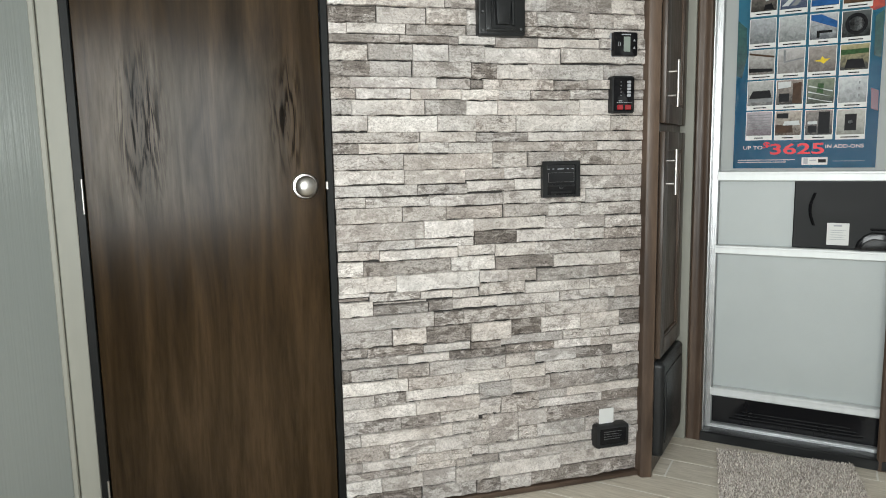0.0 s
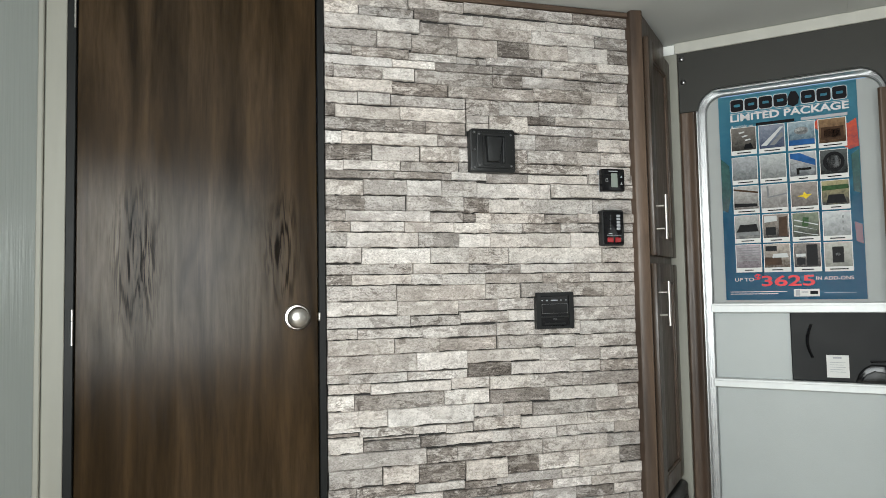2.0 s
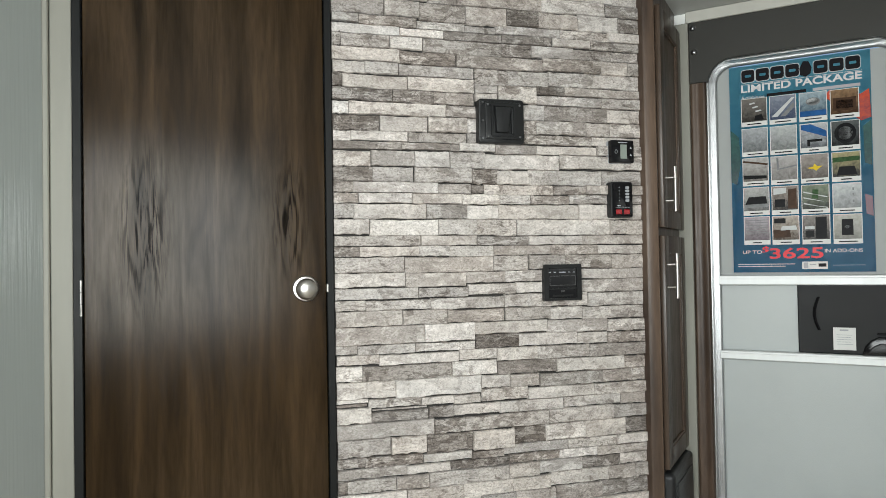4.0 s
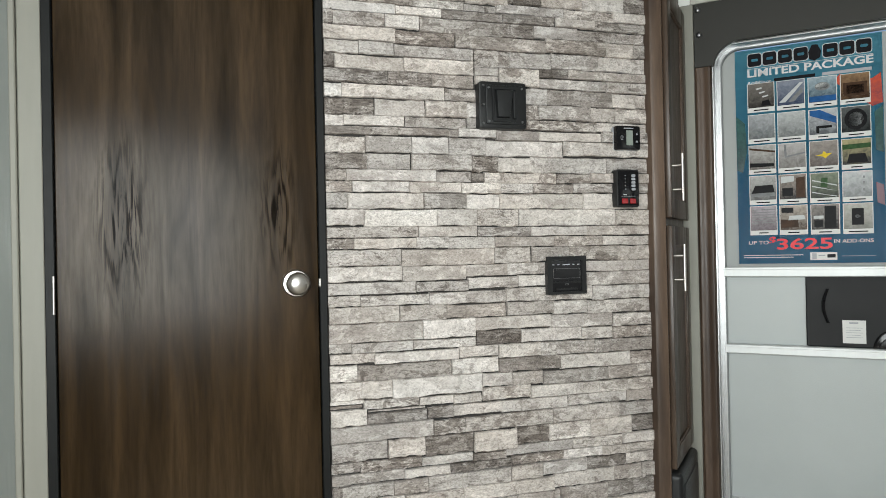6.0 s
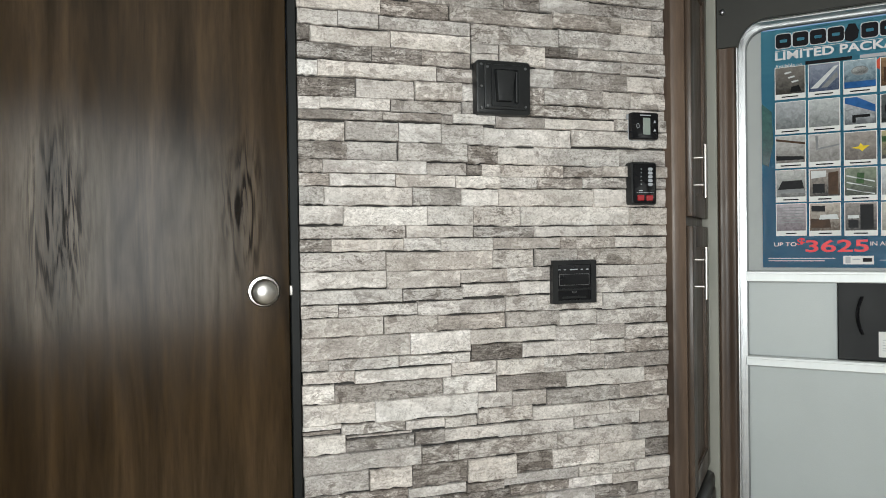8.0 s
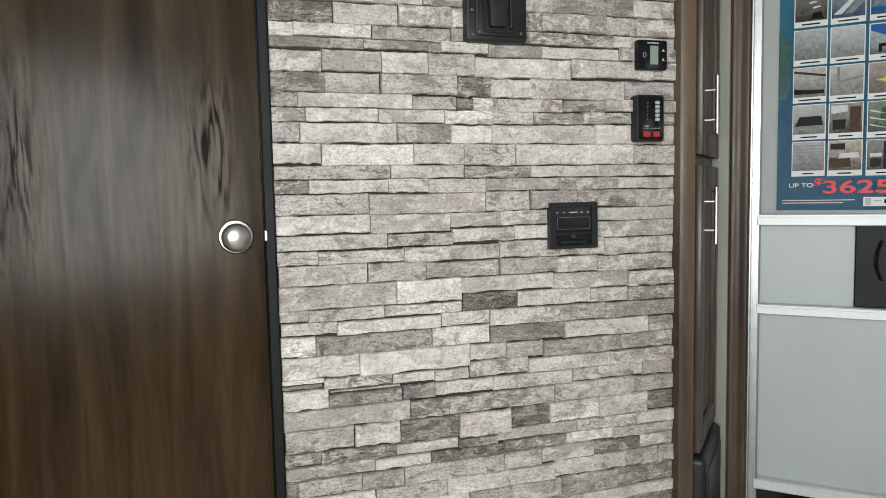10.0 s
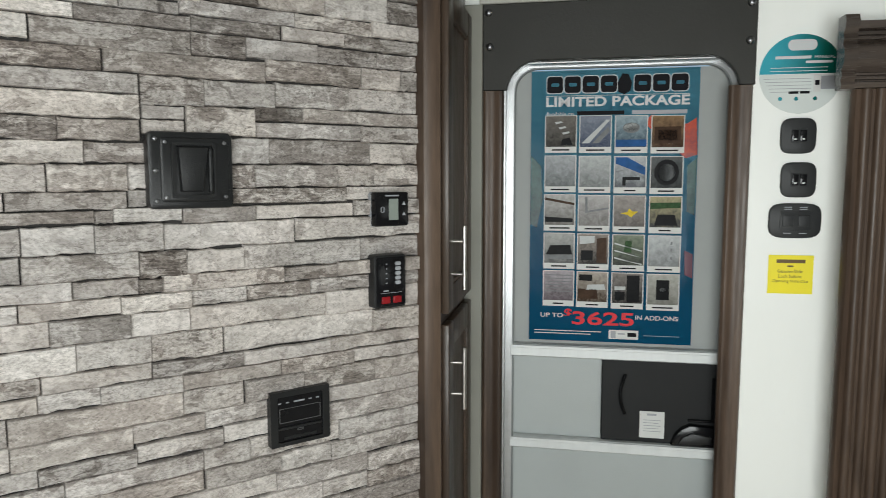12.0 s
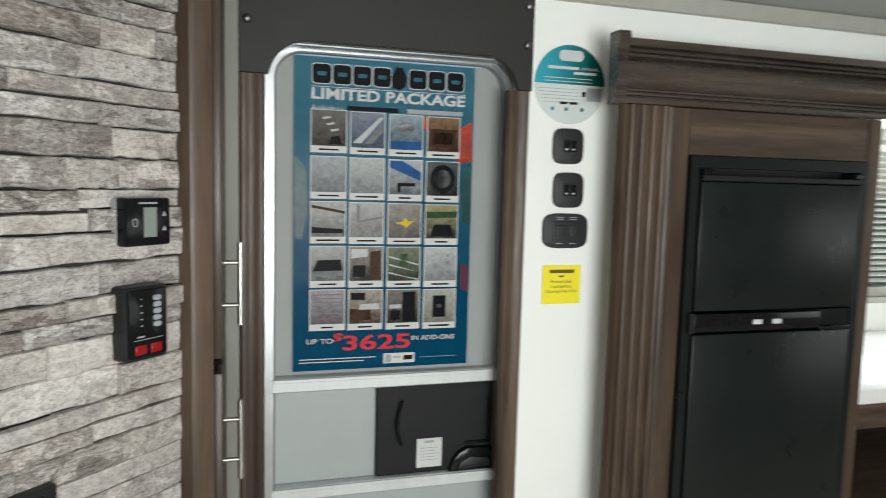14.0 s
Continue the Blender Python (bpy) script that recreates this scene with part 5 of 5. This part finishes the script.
# ---- the added, unseen end window and the rear window ----
for name, m, w, h in (("window_2", CURB @ pose(0.95, W_BACK, 0.49, 0, 0, 180), 1.4, 1.26), ("window_3_added", CURB @ pose(W_FAR, -1.0, 0.85, 0, 0, -90), 1.6, 0.9)):
    win = thing(name, m, "plain window in a white frame", "window", kind="structure")
    part("window_frame", ring([(w / 2, h), (-w / 2, h), (-w / 2, 0), (w / 2, 0)], [(w / 2 - 0.04, h - 0.04), (-w / 2 + 0.04, h - 0.04), (-w / 2 + 0.04, 0.04), (w / 2 - 0.04, 0.04)], 0.005, 0.045), M_STRIP, win)
    pane = part("pane", boxes((-w / 2 + 0.03, w / 2 - 0.03, 0.03, 0.034, 0.03, h - 0.03)), M_GLASS, win)
    pane.visible_shadow = False

# ---- floor planks ----
PLANK_W, PLANK_L, JOINT = 0.140, 0.90, 0.006
plank_mesh = mesh_of("plank", boxes((0, 1, JOINT / 2, PLANK_W - JOINT / 2, -0.001, 0.0)), M_TILE)
for row in range(22):
    y, x = 0.272 - (18 - row) * PLANK_W, W_LEFT - 1.0 + (row * 0.31) % 0.9
    while x < W_FAR:
        x0, x1 = max(x, W_LEFT), min(x + PLANK_L, W_FAR)
        if x1 - x0 > 0.02:
            o = new("plank", plank_mesh)
            o.parent = floor_base
            o.location, o.scale = (x0 + JOINT / 2, y, 0), (x1 - x0 - JOINT, 1, 1)
        x += PLANK_L

# ---- stones ----
# the panel's printed stones, each built as a shallow block
TONES = {1: (0.560, 0.536, 0.518), 2: (0.518, 0.492, 0.470), 3: (0.425, 0.402, 0.383), 4: (0.325, 0.306, 0.291)}
srnd = random.Random(11)
PERIOD, STRETCH = 1.3308, 1.0401


def stone_mesh(k):
    """A unit stone: chipped outline, uneven split face."""
    rnd = random.Random(100 + k)
    bm = bmesh.new()
    nx, nz = 7, 2
    g = [[bm.verts.new((0.005 + 0.99 * (i / nx) + (rnd.uniform(-0.03, 0.03) if 0 < i < nx else 0), rnd.uniform(0.0, 0.42), 0.04 + 0.92 * (j / nz) + (rnd.uniform(-0.05, 0.06) if j == 0 and 0 < i < nx else rnd.uniform(-0.05, 0.01) if j == nz and 0 < i < nx else 0))) for i in range(nx + 1)] for j in range(nz + 1)]
    for j in range(nz):
        for i in range(nx):
            bm.faces.new((g[j][i], g[j][i + 1], g[j + 1][i + 1], g[j + 1][i]))
    rim = g[0] + [g[j][nx] for j in range(1, nz + 1)] + list(reversed(g[nz][:nx])) + [g[j][0] for j in range(nz - 1, 0, -1)]
    lip = [bm.verts.new((0.5 + (v.co.x - 0.5) / 0.99, v.co.y + 0.28, 0.5 + (v.co.z - 0.5) / 0.92)) for v in rim]
    back = [bm.verts.new((v.co.x, 1.6, v.co.z)) for v in lip]
    for a in range(len(rim)):
        c = (a + 1) % len(rim)
        bm.faces.new((rim[c], rim[a], lip[a], lip[c]))
        bm.faces.new((lip[c], lip[a], back[a], back[c]))
    bmesh.ops.recalc_face_normals(bm, faces=bm.faces)
    return mesh_of("stone", bm, M_STONE)


STONES = [stone_mesh(k) for k in range(20)]


def one_stone(x0, x1, z0, z1, tone):
    o = new("stone", STONES[srnd.randrange(20)])
    o.parent = wall_stone
    proud = srnd.uniform(-0.003, 0.010)
    side = srnd.uniform(0.0001, 0.0005)
    # wider gaps at left and below bare the dark backing as shadow lines
    left = side + (srnd.uniform(0.0010, 0.0028) if srnd.random() < 0.3 else 0)
    low = srnd.uniform(0.0009, 0.0027) if proud > 0.003 else srnd.uniform(0.0004, 0.0014)
    o.location = (x0 + left, -proud, z0 + low)
    o.scale = (x1 - x0 - left - side, 0.009, z1 - z0 - low - 0.0003)
    k, w = srnd.uniform(0.90, 1.08), srnd.uniform(-0.008, 0.022)
    r, g, b = TONES[tone]
    ruggedness = min(1.0, max(0.0, (0.12, 0.34, 0.72, 0.9)[tone - 1] + srnd.uniform(-0.3, 0.3)))
    lift = 0.93 + 0.13 * ruggedness
    o.color = (r * k * lift * (1 + w), g * k * lift, b * k * lift * (1 - w), ruggedness)


def stone(x0, x1, z0, z1, tone):
    """A stone, and its twin where the pattern comes again further down."""
    one_stone(x0, x1, z0, min(z1, CEIL - 0.019), tone)
    low, high = STRETCH * z0 - PERIOD, STRETCH * z1 - PERIOD
    if (low + high) / 2 <= 0.66 and high > 0.03:
        one_stone(x0, x1, max(low, 0.019), high, tone)


stone(0.354, 0.549, 1.905, 1.938, 3)
stone(-0.180, -0.008, 1.905, 1.938, 3)
stone(-0.008, 0.132, 1.908, 1.938, 3)
stone(0.132, 0.354, 1.906, 1.938, 3)
stone(-0.428, -0.329, 1.872, 1.916, 2)
stone(-0.164, -0.087, 1.872, 1.906, 4)
stone(-0.087, 0.057, 1.874, 1.905, 1)
stone(-0.329, -0.164, 1.872, 1.902, 4)
stone(0.057, 0.264, 1.870, 1.904, 2)
stone(0.264, 0.460, 1.873, 1.905, 2)
stone(0.460, 0.549, 1.869, 1.905, 2)
stone(-0.428, -0.146, 1.829, 1.872, 2)
stone(-0.428, -0.408, 1.830, 1.872, 2)
stone(-0.146, -0.055, 1.828, 1.870, 3)
stone(-0.055, 0.214, 1.828, 1.870, 3)
stone(0.214, 0.430, 1.829, 1.873, 2)
stone(0.430, 0.549, 1.829, 1.869, 3)
stone(-0.428, -0.275, 1.781, 1.831, 4)
stone(-0.275, -0.171, 1.780, 1.829, 2)
stone(-0.171, -0.029, 1.774, 1.828, 4)
stone(-0.029, 0.099, 1.771, 1.828, 2)
stone(0.203, 0.336, 1.780, 1.829, 2)
stone(0.336, 0.473, 1.779, 1.831, 2)
stone(0.099, 0.203, 1.779, 1.829, 4)
stone(0.473, 0.549, 1.783, 1.829, 4)
stone(-0.428, -0.350, 1.755, 1.781, 3)
stone(-0.350, -0.180, 1.749, 1.779, 3)
stone(0.441, 0.549, 1.751, 1.782, 1)
stone(-0.180, -0.032, 1.750, 1.774, 2)
stone(-0.032, 0.065, 1.749, 1.771, 4)
stone(0.065, 0.276, 1.752, 1.780, 1)
stone(0.276, 0.441, 1.750, 1.780, 3)
stone(-0.428, -0.402, 1.723, 1.753, 4)
stone(-0.428, -0.230, 1.723, 1.752, 1)
stone(0.083, 0.246, 1.725, 1.752, 3)
stone(-0.230, -0.100, 1.723, 1.748, 2)
stone(-0.100, 0.083, 1.723, 1.749, 4)
stone(0.246, 0.376, 1.724, 1.751, 1)
stone(0.376, 0.549, 1.723, 1.751, 3)
stone(-0.428, -0.400, 1.685, 1.723, 4)
stone(-0.428, -0.261, 1.684, 1.723, 3)
stone(-0.261, -0.165, 1.683, 1.722, 2)
stone(-0.165, 0.082, 1.680, 1.723, 3)
stone(0.082, 0.180, 1.683, 1.725, 3)
stone(0.180, 0.321, 1.688, 1.725, 1)
stone(0.321, 0.453, 1.689, 1.723, 4)
stone(0.453, 0.549, 1.691, 1.723, 2)
stone(-0.428, -0.232, 1.644, 1.684, 2)
stone(0.216, 0.412, 1.648, 1.689, 3)
stone(0.412, 0.504, 1.647, 1.690, 2)
stone(0.504, 0.549, 1.649, 1.691, 4)
stone(-0.232, -0.062, 1.644, 1.683, 3)
stone(-0.062, 0.216, 1.644, 1.683, 2)
stone(0.233, 0.386, 1.600, 1.648, 2)
stone(0.386, 0.549, 1.602, 1.649, 3)
stone(-0.428, -0.334, 1.606, 1.643, 3)
stone(-0.334, -0.238, 1.607, 1.644, 3)
stone(-0.238, -0.006, 1.610, 1.644, 2)
stone(-0.006, 0.102, 1.593, 1.645, 4)
stone(0.102, 0.233, 1.597, 1.644, 3)
stone(-0.428, -0.399, 1.567, 1.607, 4)
stone(-0.428, -0.209, 1.567, 1.607, 2)
stone(-0.209, -0.006, 1.568, 1.610, 2)
stone(0.191, 0.287, 1.573, 1.601, 4)
stone(0.287, 0.549, 1.573, 1.602, 2)
stone(-0.006, 0.065, 1.569, 1.593, 1)
stone(0.065, 0.191, 1.543, 1.596, 3)
stone(-0.255, -0.132, 1.529, 1.569, 3)
stone(-0.132, -0.008, 1.531, 1.568, 2)
stone(0.171, 0.414, 1.543, 1.573, 1)
stone(0.414, 0.549, 1.540, 1.573, 3)
stone(-0.428, -0.255, 1.530, 1.568, 4)
stone(0.122, 0.219, 1.493, 1.543, 1)
stone(0.219, 0.435, 1.494, 1.543, 3)
stone(0.435, 0.549, 1.496, 1.540, 2)
stone(-0.381, -0.095, 1.492, 1.531, 2)
stone(-0.095, 0.006, 1.494, 1.530, 3)
stone(-0.428, -0.381, 1.493, 1.530, 2)
stone(-0.428, -0.294, 1.443, 1.492, 4)
stone(-0.152, -0.032, 1.446, 1.493, 2)
stone(-0.032, 0.023, 1.450, 1.494, 2)
stone(0.121, 0.188, 1.449, 1.494, 3)
stone(0.188, 0.356, 1.449, 1.494, 2)
stone(0.356, 0.441, 1.451, 1.494, 3)
stone(0.441, 0.549, 1.451, 1.496, 2)
stone(-0.294, -0.152, 1.446, 1.492, 2)
stone(0.379, 0.549, 1.424, 1.451, 2)
stone(-0.428, -0.377, 1.414, 1.445, 1)
stone(-0.377, -0.212, 1.416, 1.446, 1)
stone(-0.212, -0.033, 1.416, 1.447, 3)
stone(-0.033, 0.021, 1.419, 1.450, 3)
stone(0.021, 0.379, 1.419, 1.450, 3)
stone(0.393, 0.549, 1.390, 1.424, 3)
stone(-0.428, -0.230, 1.392, 1.416, 3)
stone(-0.230, -0.085, 1.393, 1.416, 3)
stone(-0.085, -0.056, 1.392, 1.415, 2)
stone(-0.056, 0.054, 1.392, 1.419, 2)
stone(0.054, 0.189, 1.387, 1.418, 2)
stone(0.189, 0.393, 1.390, 1.418, 2)
stone(-0.428, -0.320, 1.344, 1.390, 2)
stone(-0.320, -0.193, 1.345, 1.391, 2)
stone(-0.193, -0.087, 1.344, 1.392, 1)
stone(-0.087, 0.021, 1.342, 1.392, 3)
stone(0.021, 0.267, 1.342, 1.390, 1)
stone(0.267, 0.549, 1.346, 1.391, 2)
stone(0.164, 0.410, 1.296, 1.345, 3)
stone(0.410, 0.549, 1.299, 1.345, 3)
stone(-0.428, -0.315, 1.300, 1.344, 4)
stone(-0.315, -0.196, 1.299, 1.345, 4)
stone(-0.196, -0.020, 1.299, 1.345, 3)
stone(-0.020, 0.059, 1.296, 1.343, 4)
stone(0.059, 0.164, 1.296, 1.341, 2)
stone(-0.428, -0.373, 1.270, 1.301, 4)
stone(-0.373, -0.124, 1.268, 1.301, 1)
stone(-0.124, -0.021, 1.268, 1.299, 4)
stone(0.018, 0.244, 1.265, 1.298, 3)
stone(0.244, 0.354, 1.267, 1.296, 4)
stone(0.354, 0.549, 1.268, 1.299, 2)
stone(-0.021, 0.018, 1.268, 1.295, 3)
stone(-0.203, -0.051, 1.238, 1.269, 2)
stone(-0.051, 0.066, 1.236, 1.268, 2)
stone(0.066, 0.168, 1.237, 1.267, 3)
stone(0.168, 0.297, 1.238, 1.267, 3)
stone(0.297, 0.549, 1.240, 1.269, 2)
stone(-0.428, -0.358, 1.239, 1.270, 2)
stone(-0.358, -0.203, 1.239, 1.269, 1)
stone(0.063, 0.330, 1.192, 1.238, 2)
stone(0.330, 0.549, 1.191, 1.240, 1)
stone(-0.428, -0.372, 1.194, 1.239, 4)
stone(-0.372, -0.160, 1.194, 1.239, 2)
stone(-0.160, -0.038, 1.194, 1.238, 3)
stone(-0.038, 0.063, 1.193, 1.236, 1)
stone(-0.428, -0.329, 1.148, 1.195, 1)
stone(-0.329, -0.123, 1.146, 1.193, 2)
stone(-0.123, -0.005, 1.146, 1.195, 3)
stone(-0.005, 0.121, 1.144, 1.195, 3)
stone(0.121, 0.436, 1.144, 1.194, 2)
stone(0.436, 0.549, 1.143, 1.191, 3)
stone(-0.428, -0.177, 1.116, 1.147, 4)
stone(-0.177, -0.006, 1.116, 1.147, 2)
stone(-0.006, 0.158, 1.115, 1.143, 4)
stone(0.158, 0.334, 1.114, 1.143, 1)
stone(0.334, 0.549, 1.113, 1.144, 2)
stone(-0.428, -0.356, 1.086, 1.117, 3)
stone(-0.356, -0.183, 1.085, 1.116, 2)
stone(-0.183, -0.090, 1.085, 1.118, 2)
stone(-0.090, 0.046, 1.083, 1.116, 3)
stone(0.046, 0.230, 1.085, 1.115, 2)
stone(0.230, 0.389, 1.083, 1.115, 2)
stone(0.389, 0.549, 1.084, 1.113, 2)
stone(0.276, 0.438, 1.040, 1.085, 3)
stone(-0.428, -0.228, 1.041, 1.086, 3)
stone(-0.228, 0.045, 1.038, 1.084, 2)
stone(0.045, 0.156, 1.038, 1.086, 3)
stone(0.156, 0.276, 1.040, 1.086, 2)
stone(0.438, 0.549, 1.039, 1.084, 2)
stone(0.081, 0.209, 1.005, 1.040, 2)
stone(0.209, 0.549, 1.008, 1.041, 1)
stone(-0.428, -0.226, 0.998, 1.041, 2)
stone(-0.226, -0.043, 0.995, 1.039, 2)
stone(-0.043, 0.081, 1.003, 1.039, 2)
stone(0.207, 0.549, 0.967, 1.008, 2)
stone(-0.038, 0.114, 0.968, 1.002, 3)
stone(0.114, 0.207, 0.971, 1.004, 2)
stone(-0.428, -0.189, 0.963, 0.998, 3)
stone(-0.189, -0.038, 0.965, 0.995, 3)
stone(0.162, 0.354, 0.926, 0.969, 2)
stone(0.354, 0.549, 0.923, 0.966, 2)
stone(-0.152, 0.076, 0.929, 0.965, 2)
stone(0.076, 0.162, 0.929, 0.969, 3)
stone(-0.428, -0.342, 0.934, 0.964, 3)
stone(-0.342, -0.152, 0.932, 0.962, 3)
stone(-0.428, -0.235, 0.887, 0.934, 2)
stone(-0.235, -0.100, 0.887, 0.932, 3)
stone(-0.100, 0.076, 0.889, 0.928, 2)
stone(0.076, 0.224, 0.888, 0.929, 4)
stone(0.224, 0.334, 0.886, 0.926, 1)
stone(0.334, 0.549, 0.882, 0.923, 3)
stone(-0.170, -0.018, 0.835, 0.890, 1)
stone(-0.019, 0.215, 0.850, 0.889, 2)
stone(0.215, 0.418, 0.845, 0.887, 2)
stone(0.418, 0.549, 0.842, 0.881, 2)
stone(-0.428, -0.170, 0.836, 0.889, 1)
stone(-0.018, 0.121, 0.810, 0.852, 4)
stone(0.121, 0.313, 0.809, 0.849, 1)
stone(0.313, 0.418, 0.808, 0.844, 2)
stone(0.418, 0.549, 0.806, 0.842, 3)
stone(-0.428, -0.367, 0.811, 0.839, 2)
stone(-0.367, -0.199, 0.808, 0.836, 3)
stone(-0.199, -0.018, 0.810, 0.835, 2)
stone(0.178, 0.353, 0.767, 0.809, 2)
stone(0.353, 0.549, 0.765, 0.807, 2)
stone(-0.068, 0.048, 0.778, 0.812, 2)
stone(0.048, 0.178, 0.771, 0.811, 2)
stone(-0.428, -0.306, 0.781, 0.810, 3)
stone(-0.306, -0.069, 0.776, 0.807, 1)
stone(-0.090, 0.047, 0.733, 0.778, 2)
stone(0.242, 0.473, 0.726, 0.768, 2)
stone(-0.428, -0.353, 0.735, 0.780, 2)
stone(-0.353, -0.090, 0.732, 0.777, 4)
stone(0.047, 0.242, 0.729, 0.771, 3)
stone(0.473, 0.549, 0.724, 0.764, 2)
stone(0.398, 0.549, 0.684, 0.725, 2)
stone(-0.428, -0.259, 0.685, 0.735, 2)
stone(-0.259, -0.001, 0.681, 0.735, 2)
stone(-0.000, 0.091, 0.692, 0.732, 2)
stone(0.091, 0.185, 0.688, 0.729, 2)
stone(0.185, 0.398, 0.685, 0.725, 3)
stone(0.365, 0.549, 0.648, 0.684, 2)
stone(-0.002, 0.144, 0.655, 0.693, 3)
stone(0.144, 0.365, 0.650, 0.686, 2)
one_stone(0.021, 0.122, 0.176, 0.273, 2)
one_stone(0.023, 0.121, 1.449, 1.543, 3)
one_stone(-0.329, -0.180, 1.902, 1.938, 2)
one_stone(-0.338, -0.186, 0.657, 0.684, 3)
one_stone(-0.428, -0.329, 1.916, 1.938, 4)
one_stone(-0.009, 0.064, 0.274, 0.301, 2)
one_stone(-0.007, 0.064, 1.543, 1.569, 3)
one_stone(-0.428, -0.338, 0.675, 0.687, 2)
one_stone(0.003, 0.021, 0.223, 0.275, 3)
one_stone(0.005, 0.023, 1.493, 1.543, 4)
one_stone(-0.326, -0.167, 0.649, 0.655, 2)
one_stone(-0.086, -0.005, 0.652, 0.679, 3)
one_stone(-0.185, -0.086, 0.655, 0.679, 2)
one_stone(-0.428, -0.341, 0.664, 0.673, 3)
